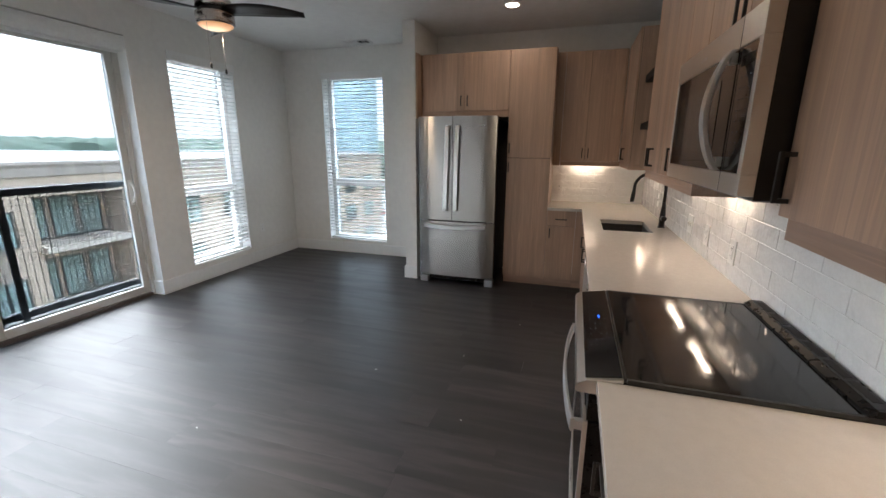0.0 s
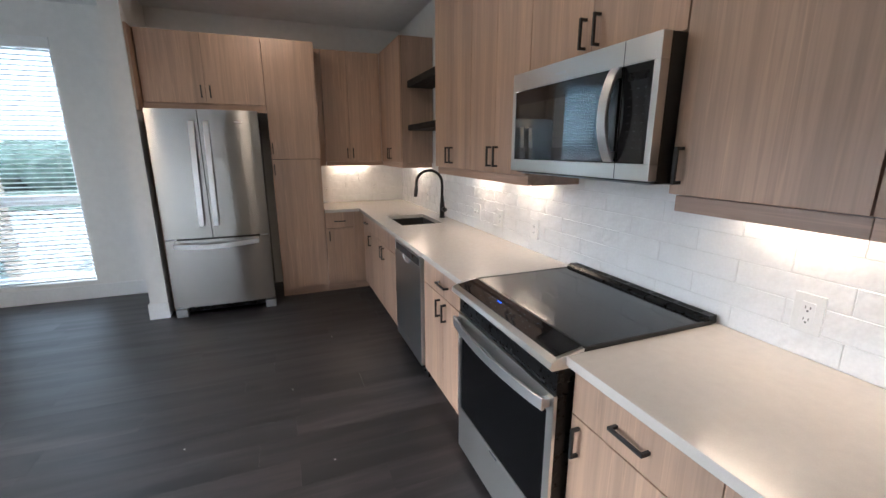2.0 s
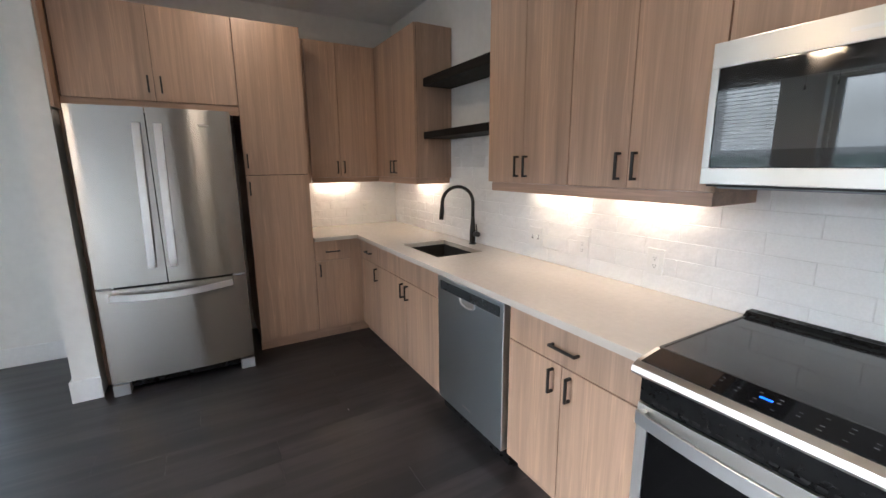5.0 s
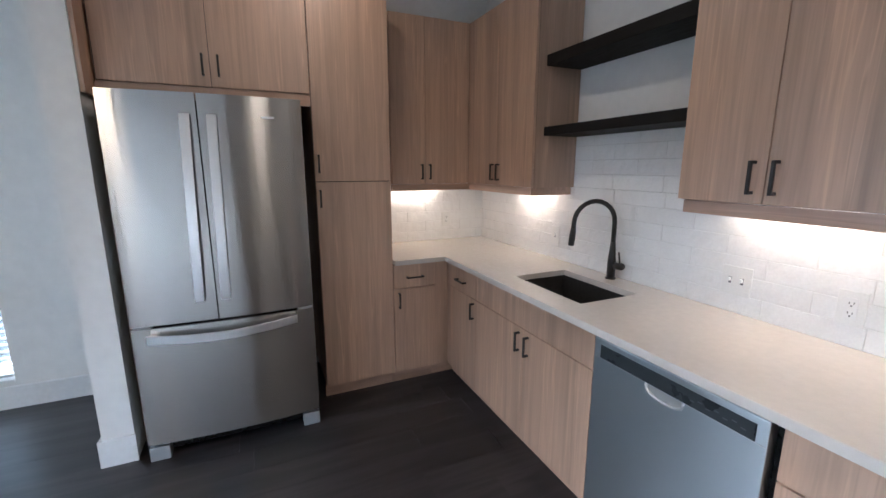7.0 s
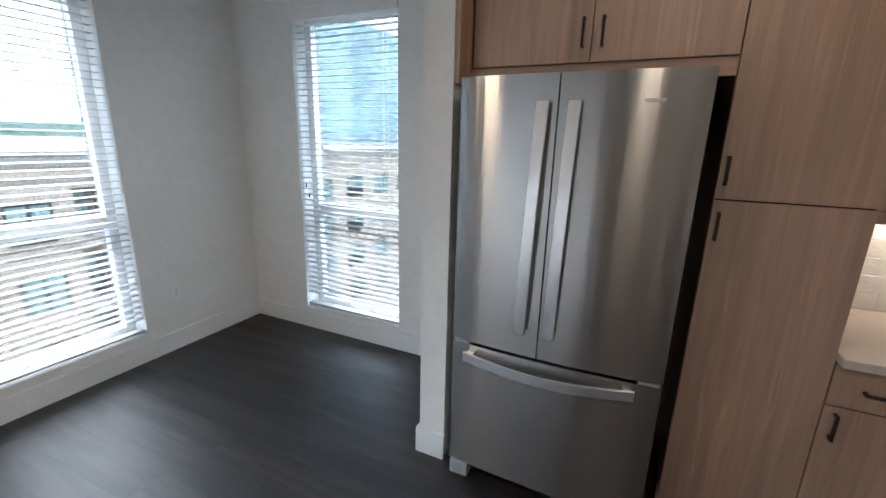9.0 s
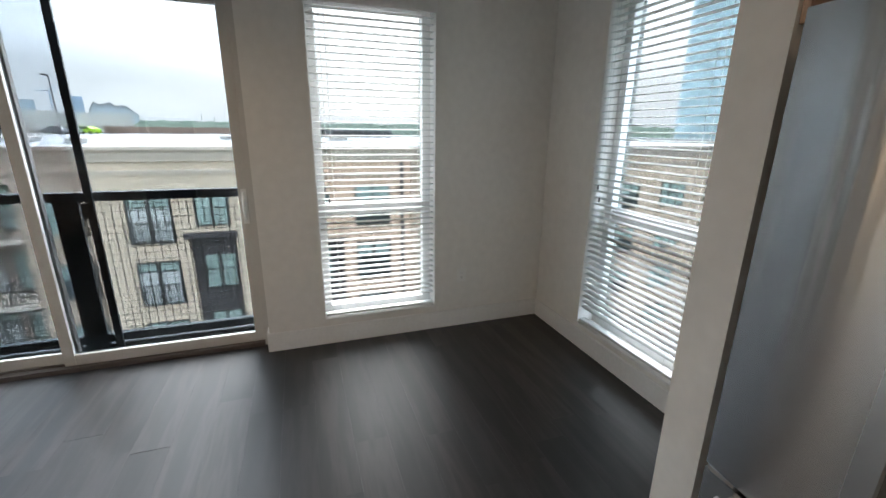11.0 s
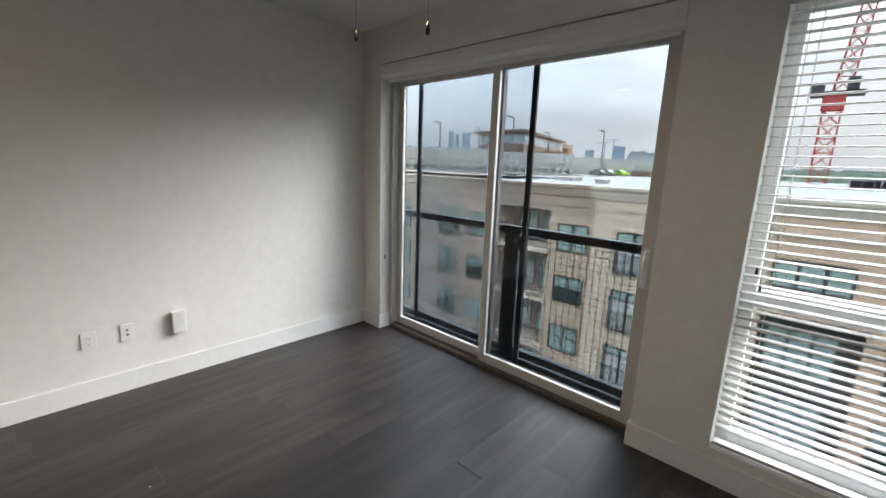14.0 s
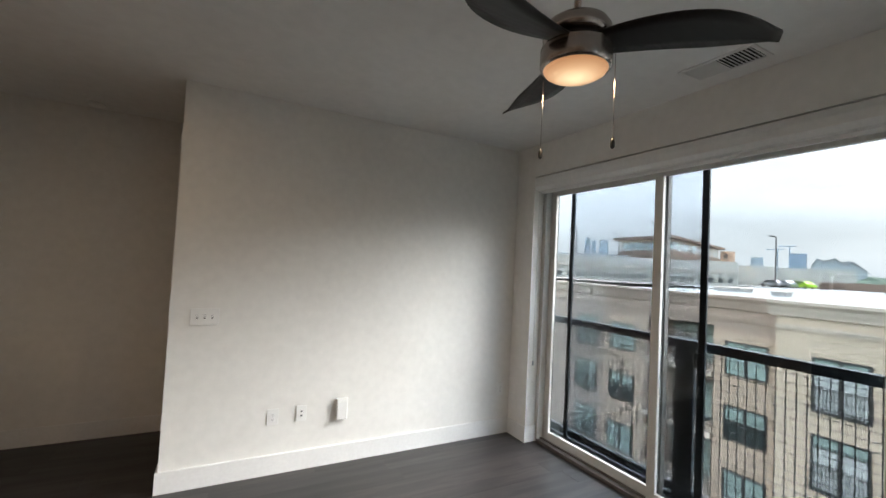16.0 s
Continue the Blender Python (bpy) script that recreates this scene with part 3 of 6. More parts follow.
def carcass(side, face, depth, a0, a1, z0, z1, parent, name="body", mat=WOOD):
    f = face + D + 0.001
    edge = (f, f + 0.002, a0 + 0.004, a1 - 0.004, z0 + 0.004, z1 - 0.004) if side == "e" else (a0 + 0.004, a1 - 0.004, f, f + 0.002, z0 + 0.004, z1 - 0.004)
    # thin dark sheet added behind the fronts, standing in for shade in the gaps
    part("gap_shade", boxes(edge), DARK, parent, "dark sheet added behind the doors as shade in their gaps")
    f += 0.0025
    spec = (f, depth, a0 + 0.0008, a1 - 0.0008, z0, z1) if side == "e" else (a0 + 0.0008, a1 - 0.0008, f, depth, z0, z1)
    return part(name, boxes(spec), mat, parent)


def base_cabinet(side, a0, a1, doors, drawer, label, top=CT - 0.031):
    """doors: (from, to, where the handle is); drawer: (from, to, has a handle)."""
    face = FE if side == "e" else FN
    back = -0.006 if side == "e" else KY - 0.006
    at = (face + 0.3, (a0 + a1) / 2, 0) if side == "e" else ((a0 + a1) / 2, face + 0.3, 0)
    c = thing("base_cabinet", at, label, "kitchen cabinet", "base cabinets")
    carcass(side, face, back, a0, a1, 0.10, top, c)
    kick = (face + 0.075, face + 0.09, a0, a1, 0, 0.10) if side == "e" else (a0, a1, face + 0.075, face + 0.09, 0, 0.10)
    part("toe_kick", boxes(kick), WOOD_Y if side == "e" else WOOD_X, c)
    split = 0.688
    for d0, d1, h in doors:
        d = front("door", side, face, d0, d1, 0.103, split, c)
        if h is not None:
            pull(side, face, h, 0.612, True, d)
    for d0, d1, h in drawer:
        d = front("drawer_front", side, face, d0, d1, split, CT - 0.036, c)
        if h:
            pull(side, face, (d0 + d1) / 2, 0.762, False, d, 0.135 if d1 - d0 > 0.5 else 0.115)
    return c


base_cabinet("e", 0.745, 1.405, [(0.747, 1.09, 1.045), (1.09, 1.403, 1.135)], [(0.747, 1.403, True)], "light oak base cabinet with two doors and drawer, beside range")
base_cabinet("e", 2.035, 2.985, [(2.035, 2.497, 2.46), (2.497, 2.985, 2.535)], [(2.035, 2.985, False)], "light oak sink base with two doors and false drawer front", 0.655)
base_cabinet("e", 2.985, 3.36, [(2.985, 3.36, 3.015)], [(2.985, 3.36, True)], "narrow light oak laminate base cabinet beside the sink base")
base_cabinet("e", -0.46, -0.002, [(-0.46, -0.002, -0.04)], [(-0.46, -0.002, True)], "light oak base cabinet with door and drawer, next to range")
base_cabinet("e", -0.92, -0.46, [(-0.92, -0.46, -0.5)], [(-0.92, -0.46, True)], "light oak base cabinet with door and drawer under white worktop")
base_cabinet("e", -1.25, -0.92, [(-1.25, -0.92, -0.96)], [(-1.25, -0.92, True)], "light oak laminate end base cabinet")
base_cabinet("n", -0.99, -0.70, [(-0.99, -0.70, -0.955)], [(-0.99, -0.70, True)], "light oak base cabinet beside pantry, one door and one drawer")
filler = thing("corner_filler", (-0.65, 3.4, 0), "light oak laminate filler strips closing the inner corner", "filler panel")
part("filler_strip", boxes((-0.698, -0.60, FN + 0.01, FN + 0.028, 0.10, CT - 0.036)), WOOD, filler)
part("filler_strip", boxes((FE + 0.008, FE + 0.026, 3.362, FN + 0.009, 0.10, CT - 0.036)), WOOD, filler)
part("toe_kick", boxes((-0.699, FE + 0.074, FN + 0.076, FN + 0.089, 0, 0.10), (FE + 0.0755, FE + 0.0895, 3.361, FN + 0.089, 0, 0.10)), WOOD_X, filler)

# pantry and the cabinet above the refrigerator
pantry = thing("pantry_cabinet", (-1.22, 3.7, 0), "tall light oak laminate pantry with an upper and a lower door", "kitchen cabinet")
carcass("n", FN, KY - 0.006, -1.44, -0.992, 0.10, 2.44, pantry)
part("toe_kick", boxes((-1.44, -0.992, FN + 0.075, FN + 0.09, 0, 0.1)), WOOD_X, pantry)
for z0, z1, h in ((0.103, 1.385, 1.29), (1.385, 2.44, 1.487)):
    d = front("door", "n", FN, -1.44, -0.992, z0, z1, pantry)
    pull("n", FN, -1.418, h, True, d)
bridge = thing("cabinet_over_refrigerator", (-1.92, 3.7, 1.86), "light oak laminate two-door cabinet above the refrigerator", "kitchen cabinet")
carcass("n", FN, KY - 0.006, -2.395, -1.442, 1.861, 2.44, bridge)
for a0, a1, h in ((-2.385, -1.917, -1.948), (-1.917, -1.442, -1.878)):
    d = front("door", "n", FN, a0, a1, 1.862, 2.44, bridge)
    pull("n", FN, h, 1.965, True, d)
part("bottom_filler", boxes((-2.395, -1.442, FN + 0.006, FN + 0.024, 1.80, 1.860)), WOOD_X, bridge)
part("side_panel", boxes((-2.413, -2.396, 3.275, KY - 0.006, 1.79, 2.44), (-2.413, -2.396, 3.42, KY - 0.006, 0, 1.789), soft=0.001), WOOD, bridge)


def wall_cabinet(name, side, a0, a1, z0, z1, splits, pulls, label, side_mat=WOOD, skirt=(True,)):
    face = UE if side == "e" else UN
    back = -0.006 if side == "e" else KY - 0.006
    at = (face + 0.16, (a0 + a1) / 2, z0) if side == "e" else ((a0 + a1) / 2, face + 0.16, z0)
    c = thing(name, at, label, "kitchen cabinet", "wall cabinets")
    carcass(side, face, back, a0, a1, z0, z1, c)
    edges = [a0, *splits, a1]
    for (p, q), h in zip(zip(edges, edges[1:]), pulls):
        d = front("door", side, face, p, q, z0 + 0.001, z1, c)
        if h is not None:
            pull(side, face, h, z0 + 0.085, True, d, 0.105)
    return c


LR = 0.045  # height of the light rails
w1 = wall_cabinet("wall_cabinet", "e", 1.385, 1.972, 1.352, 2.44, [1.685], [1.655, 1.72], "light oak wall cabinet with two doors, beside the open shelves")
w2 = wall_cabinet("wall_cabinet", "e", 0.775, 1.383, 1.352, 2.44, [1.085], [1.05, 1.122], "light oak wall cabinet with two doors, beside the microwave")
w3 = wall_cabinet("wall_cabinet", "e", 0.002, 0.773, 1.786, 2.44, [0.385], [0.35, 0.42], "light oak laminate two-door cabinet above the microwave")
w4 = wall_cabinet("wall_cabinet", "e", -0.46, 0.0, 1.343, 2.44, [], [-0.032], "light oak wall cabinet with one door, beside the microwave")
w5 = wall_cabinet("wall_cabinet", "e", -0.92, -0.462, 1.343, 2.44, [], [-0.495], "light oak laminate wall cabinet with one door")
w6 = wall_cabinet("wall_cabinet", "e", 2.885, 3.634, 1.352, 2.44, [3.27], [3.235, 3.305], "light oak wall cabinet with two doors, in kitchen corner")
w7 = wall_cabinet("wall_cabinet", "n", -0.91, -0.322, 1.352, 2.44, [-0.66], [-0.69, -0.63], "light oak wall cabinet with two doors, beside the pantry")
for c, y0, y1, ends in ((w1, 1.385, 1.955, (0, 1)), (w2, 0.775, 1.385, (1, 0)), (w4, -0.46, -0.016, (0, 1)), (w5, -0.92, -0.462, (1, 0)), (w6, 2.905, 3.672, (1, 0))):
    top = 1.342 if y0 < 0 else 1.351
    bm = boxes((UE + 0.014, UE + 0.032, y0, y1, top - LR, top))
    if ends[0]:
        box(bm, UE + 0.033, -0.012, y0, y0 + 0.018, top - LR, top)
    if ends[1]:
        box(bm, UE + 0.033, -0.012, y1 - 0.018, y1, top - LR, top)
    part("light_rail", bm, WOOD_Y, c)
part("light_rail", boxes((-0.905, UE + 0.012, UN + 0.014, UN + 0.032, 1.352 - LR, 1.351)), WOOD_X, w7)
part("filler", boxes((UE + 0.003, UE + 0.02, 3.636, UN + 0.02, 1.352, 2.44)), WOOD, w7)
part("filler", boxes((-0.990, -0.912, UN + 0.02, UN + 0.036, 1.352 - LR, 2.44)), WOOD, w7)

for z0, z1 in ((1.642, 1.69), (2.012, 2.068)):
    tagged(part("open_shelf", boxes((-0.25, -0.012, 1.975, 2.882, z0, z1), soft=0.0015), BLACKWOOD, None, at=(-0.13, 2.43, z0)),
           "thick black stained wooden shelf between the wall cabinets", "shelf", "open shelves")

# under-cabinet lights
for k, (y0, y1) in enumerate(((1.51, 1.90), (0.98, 1.32), (3.04, 3.44), (-0.36, -0.05), (-0.86, -0.55))):
    u = thing("under_cabinet_light", (-0.075, (y0 + y1) / 2, 1.345), "slim warm white LED bar under a wall cabinet, lit", "light", "under-cabinet lights")
    top = 1.342 if y0 < 0 else 1.351
    part("housing", boxes((-0.095, -0.055, y0, y1, top - 0.013, top), soft=0.002), WHITEPLASTIC, u)
    part("diffuser", boxes((-0.088, -0.062, y0 + 0.01, y1 - 0.01, top - 0.016, top - 0.0135)), LED, u)
    lamp("under_cabinet_lamp", (-0.075, (y0 + y1) / 2, top - 0.019), 0.026, y1 - y0 - 0.02, 0.015, (1.0, 0.72, 0.46))
u = thing("under_cabinet_light", (-0.62, 3.93, 1.345), "slim warm white LED bar under a wall cabinet, lit", "light", "under-cabinet lights")
part("housing", boxes((-0.82, -0.44, 3.90, 3.94, 1.338, 1.351), soft=0.002), WHITEPLASTIC, u)
part("diffuser", boxes((-0.81, -0.45, 3.907, 3.933, 1.335, 1.3375)), LED, u)
lamp("under_cabinet_lamp", (-0.63, 3.92, 1.332), 0.36, 0.026, 0.015, (1.0, 0.72, 0.46))

# ---- worktops and sink ----
sink_x, sink_y = (-0.505, -0.165), (2.235, 2.745)
bm = cells([-0.99, FE - 0.038, sink_x[0], sink_x[1], -0.012], [0.738, sink_y[0], sink_y[1], 3.352, KY - 0.012], CT - 0.03, CT, {(0, 0), (0, 1), (0, 2), (2, 1)})
bmesh.ops.bevel(bm, geom=[e for e in bm.edges if abs(e.verts[0].co.z - CT) < 1e-5 and abs(e.verts[1].co.z - CT) < 1e-5 and sum(abs(f.normal.z) > 0.5 for f in e.link_faces) == 1] if not bm.normal_update() else [], offset=0.002, segments=2, affect="EDGES")
tagged(part("worktop", bm, QUARTZ, None, at=(-0.5, 2.4, CT - 0.03)), "white quartz L-shaped worktop with a cut-out for the sink", "worktop")
bm = boxes((FE - 0.038, -0.012, -1.26, -0.002, CT - 0.03, CT), soft=0.002)
tagged(part("worktop", bm, QUARTZ, None, at=(-0.3, -0.6, CT - 0.03)), "white quartz worktop next to the range", "worktop")

sink = thing("sink", (-0.335, 2.49, 0.67), "dark undermount single-bowl composite sink", "sink")
sx0, sx1, sy0, sy1, sz = sink_x[0] - 0.008, sink_x[1] + 0.008, sink_y[0] - 0.008, sink_y[1] + 0.008, CT - 0.031
part("bowl", boxes((sx0, sx0 + 0.007, sy0, sy1, 0.66, sz), (sx1 - 0.007, sx1, sy0, sy1, 0.66, sz), (sx0 + 0.007, sx1 - 0.007, sy0, sy0 + 0.007, 0.66, sz),
                   (sx0 + 0.007, sx1 - 0.007, sy1 - 0.007, sy1, 0.66, sz), (sx0 + 0.007, sx1 - 0.007, sy0 + 0.007, sy1 - 0.007, 0.66, 0.668)), SINK, sink)
part("drain", turned([(0.045, 0.6685), (0.045, 0.671), (0.035, 0.6715), (0.012, 0.670)], (-0.335, 2.49), 24), NICKEL, sink, "round metal drain")

faucet = thing("faucet", (-0.068, 2.495, CT), "matt black gooseneck pull-down kitchen faucet with a side lever", "faucet")
part("base_ring", turned([(0.027, CT), (0.027, CT + 0.006), (0.022, CT + 0.009)], (-0.068, 2.495)), BLACK, faucet)
part("body", turned([(0.022, CT + 0.009), (0.021, CT + 0.10), (0.016, CT + 0.15), (0.0125, CT + 0.2)], (-0.068, 2.495)), BLACK, faucet, smooth=True)
RAD, WAY = 0.112, Vector((-0.96, 0.28, 0))
foot = Vector((-0.068, 2.495, CT))
neck = [foot + Vector((0, 0, 0.19)), foot + Vector((0, 0, 0.30))]
for k in range(1, 13):
    a = math.pi * k / 12
    neck.append(foot + WAY * (RAD - RAD * math.cos(a)) + Vector((0, 0, 0.30 + RAD * math.sin(a))))
end = foot + WAY * (2 * RAD)
neck.append(end + Vector((0, 0, 0.275)))
part("neck", tube(neck, 0.012, 14), BLACK, faucet, smooth=True)
part("spray_head", tube([end + Vector((0, 0, 0.277)), end + WAY * 0.004 + Vector((0, 0, 0.235)), end + WAY * 0.009 + Vector((0, 0, 0.185))], [0.0135, 0.0165, 0.0155], 14), BLACK, faucet, smooth=True)
part("lever", tube([(-0.068, 2.470, CT + 0.075), (-0.068, 2.425, CT + 0.078), (-0.068, 2.418, CT + 0.078)], [0.019, 0.019, 0.015], 14), BLACK, faucet, smooth=True)
part("lever_arm", tube([(-0.068, 2.44, CT + 0.09), (-0.068, 2.452, CT + 0.15)], [0.0045, 0.004], 8), BLACK, faucet, smooth=True)

# ---- range ----
rg = thing("range", (-0.35, 0.367, 0), "slide-in electric range, stainless steel with black glass, switched off", "range")
ry0, ry1 = 0.003, 0.733
part("body", boxes((-0.595, -0.02, ry0 + 0.006, ry1 - 0.006, 0.03, 0.885), (-0.56, -0.06, ry0 + 0.03, ry1 - 0.03, 0.0, 0.03)), BODY, rg)
part("cooktop", boxes((-0.575, -0.078, ry0 + 0.004, ry1 - 0.004, 0.888, 0.899), soft=0.0015), COOKTOP, rg, "black ceramic glass cooktop")
part("cooktop_trim", boxes((-0.575, -0.02, ry0 - 0.006, ry0 + 0.0035, 0.8885, 0.9005), (-0.575, -0.02, ry1 - 0.0035, ry1 + 0.006, 0.8885, 0.9005), (-0.583, -0.5755, ry0, ry1, 0.889, 0.901), soft=0.001), BLACK, rg, "thin black trim")
vent = profile_y([(-0.077, 0.889), (-0.020, 0.889), (-0.020, 0.918), (-0.058, 0.918), (-0.077, 0.906)], ry0 - 0.004, ry1 + 0.004)
v = part("rear_vent", vent, BODY, rg, "raised black vent trim along the back")
for k in range(6):
    y = ry0 + 0.035 + k * 0.115
    part("vent_slot", boxes((-0.050, -0.028, y, y + 0.095, 0.9175, 0.9195), soft=0.001), DARK, v, "recessed vent slot")
# sloping console
part("console", profile_y([(-0.584, 0.889), (-0.584, 0.899), (-0.676, 0.883), (-0.698, 0.872), (-0.703, 0.856), (-0.696, 0.846), (-0.60, 0.846), (-0.60, 0.889)], ry0 - 0.008, ry1 + 0.008), STEEL_Y, rg, "curved stainless steel console edge")
part("console_glass", profile_y([(-0.586, 0.8985), (-0.586, 0.9012), (-0.677, 0.8855), (-0.6775, 0.8832)], ry0 + 0.006, ry1 - 0.006), GLASSBLACK, rg, "black glass touch console")
for i in range(4):
    for j in range(9):
        if (i + j) % 3 == 1:
            continue
        y, x = 0.2 + j * 0.042, -0.607 - i * 0.016
        z = 0.9013 - (abs(x) - 0.586) * 0.1725
        part("touch_key", boxes((x - 0.0013, x + 0.0013, y, y + 0.008, z - 0.0012, z + 0.0003)), PRINT, rg, "small grey printed key")
part("clock", boxes((-0.628, -0.622, 0.425, 0.452, 0.8935, 0.8955)), CLOCK, rg, "small blue lit clock digits")
part("vent_gap", boxes((-0.665, -0.60, ry0 + 0.004, ry1 - 0.004, 0.755, 0.845)), BODY, rg, "black vented gap above the door")
for k in range(22):
    y = ry0 + 0.06 + k * 0.029
    part("vent_slot", boxes((-0.668, -0.6655, y, y + 0.018, 0.765, 0.772)), DARK, rg, "small dark vent slot")
bm = cells([0, 0.034, ry1 - ry0 - 0.042, ry1 - ry0 - 0.008], [0.235, 0.275, 0.685, 0.75], 0.60, 0.672, {(1, 1)})
for v in bm.verts:
    v.co = Vector((-0.672 if v.co.z > 0.65 else -0.6605, v.co.x + ry0 + 0.004, v.co.y))
bmesh.ops.recalc_face_normals(bm, faces=bm.faces)
od = part("oven_door", bm, STEEL_Y, rg, "stainless steel oven door frame")
part("oven_window", boxes((-0.669, -0.6606, ry0 + 0.039, ry1 - 0.039, 0.276, 0.684)), OVENGLASS, od, "black oven window")
part("door_core", boxes((-0.660, -0.597, ry0 + 0.006, ry1 - 0.006, 0.238, 0.747)), BODY, od, "black inner door shell")
hp = [(-0.700 - 0.028 * math.sin(math.pi * k / 16) ** 0.8, ry0 + 0.02 + (ry1 - ry0 - 0.04) * k / 16, 0.722) for k in range(17)]


def bow(points, up, out):
    """A flat bowed bar: points along its middle, with half its height and thickness."""
    bm = bmesh.new()
    rings = []
    for (x, y, z), (ux, uy, uz), (ox, oy, oz) in zip(points, up, out):
        p, u, o = Vector((x, y, z)), Vector((ux, uy, uz)), Vector((ox, oy, oz))
        rings.append([bm.verts.new(p + u * a + o * b) for a, b in ((-1, -0.6), (-0.93, -1), (0.93, -1), (1, -0.6), (1, 0.6), (0.93, 1), (-0.93, 1), (-1, 0.6))])
    for a, b in zip(rings, rings[1:]):
        for k in range(8):
            bm.faces.new((a[k], a[(k + 1) % 8], b[(k + 1) % 8], b[k]))
    bm.faces.new(rings[0][::-1])
    bm.faces.new(rings[-1])
    bmesh.ops.recalc_face_normals(bm, faces=bm.faces)
    return bm


part("handle", bow(hp, [(0, 0, 0.021)] * 17, [(0.0055, 0, 0)] * 17), SATIN, od, "bowed satin steel door handle")
for y in (ry0 + 0.03, ry1 - 0.03):
    part("handle_mount", boxes((-0.70, -0.672, y - 0.01, y + 0.01, 0.708, 0.736), soft=0.002), SATIN, od)
dr = part("storage_drawer", boxes((-0.668, -0.60, ry0 + 0.004, ry1 - 0.004, 0.05, 0.23), soft=0.003), STEEL_Y, rg, "stainless steel storage drawer")
part("badge", boxes((-0.6735, -0.672, 0.34, 0.40, 0.258, 0.265)), PRINT, rg, "small plain badge")

# ---- dishwasher ----
dw = thing("dishwasher", (-0.33, 1.72, 0), "built-in dark stainless dishwasher, door closed", "dishwasher")
part("tub", boxes((-0.585, -0.03, 1.412, 2.028, 0.02, 0.853)), BODY, dw)
part("toe_panel", boxes((-0.555, -0.545, 1.418, 2.022, 0.0, 0.10)), BLACK, dw)
dd = part("door", boxes((-0.628, -0.586, 1.424, 2.018, 0.105, 0.843), soft=0.004), SLATE_V, dw, "brushed dark stainless door")
part("control_panel", boxes((-0.6305, -0.6275, 1.452, 1.985, 0.772, 0.822), soft=0.001), mottled("charcoal_panel", (0.022, 0.026, 0.029), 0.3, 8, 0.1), dd, "charcoal control strip")
arc = [(-0.6325, 1.715 + 0.066 * math.cos(q) * (1.0 + 0.06 * math.sin(q)), 0.770 - 0.036 * math.sin(q) ** 0.7) for q in (math.pi * k / 16 for k in range(17))]
part("pocket_handle", tube(arc, 0.0045, 8), SATIN, dd, "bright curved pocket handle lip", smooth=True)
scoop = bmesh.new()
rim = [scoop.verts.new((-0.6300, y, z)) for x, y, z in arc]
deep = [scoop.verts.new((-0.6285, 1.715 + (y - 1.715) * 0.7, 0.769 + (z - 0.769) * 0.55)) for x, y, z in arc]
for k in range(16):
    scoop.faces.new((rim[k], rim[k + 1], deep[k + 1], deep[k]))
scoop.faces.new(deep)
part("pocket", scoop, STEEL_Y, dd, "polished handle recess", smooth=True)
part("panel_seam", boxes((-0.6292, -0.6278, 1.426, 2.016, 0.7685, 0.7705)), SATIN, dd, "thin bright seam line")
for k in range(7):
    part("touch_key", boxes((-0.6312, -0.6305, 1.475 + k * 0.024, 1.488 + k * 0.024, 0.789 + 0.008 * (k % 2), 0.793 + 0.008 * (k % 2))), PRINT, dd, "small grey printed key")
part("badge", boxes((-0.6295, -0.6275, 1.68, 1.76, 0.165, 0.173)), SATIN, dd, "small plain badge")

# ---- refrigerator ----
fr = thing("refrigerator", (-1.92, 3.55, 0), "stainless steel french-door refrigerator with a bottom freezer, closed", "refrigerator")
fx0, fx1 = -2.350, -1.517
part("body", boxes((fx0 + 0.008, fx1 - 0.008, 3.262, 3.96, 0.03, 1.775), soft=0.003), BODY, fr)


def crowned(x0, x1, z0, z1, y_edge, crown, back, seg=12):
    """A door that bulges to the front, over the whole width of the appliance."""
    bm = bmesh.new()
    mid, half = (fx0 + fx1) / 2, (fx1 - fx0) / 2
    xs = [x0 + (x1 - x0) * k / seg for k in range(seg + 1)]
    ys = [y_edge - crown * (1 - ((x - mid) / half) ** 2) for x in xs]
    lo = [bm.verts.new((x, y, z0)) for x, y in zip(xs, ys)] + [bm.verts.new((x1, back, z0)), bm.verts.new((x0, back, z0))]
    hi = [bm.verts.new((x, y, z1)) for x, y in zip(xs, ys)] + [bm.verts.new((x1, back, z1)), bm.verts.new((x0, back, z1))]
    bm.faces.new(lo[::-1])
    bm.faces.new(hi)
    n = len(lo)
    for k in range(n):
        f = bm.faces.new((lo[k], lo[(k + 1) % n], hi[(k + 1) % n], hi[k]))
        f.smooth = k < seg
    bmesh.ops.recalc_face_normals(bm, faces=bm.faces)
    return bm


dl = part("door", crowned(fx0, -1.978, 0.722, 1.80, 3.196, 0.024, 3.258), STEEL_V, fr, "tall brushed steel door")
d2 = part("door", crowned(-1.972, fx1, 0.722, 1.80, 3.196, 0.024, 3.258), STEEL_V, fr, "tall brushed steel door")
fz = part("freezer_drawer", crowned(fx0, fx1, 0.095, 0.708, 3.196, 0.024, 3.258, 20), STEEL_V, fr, "wide brushed steel freezer drawer")
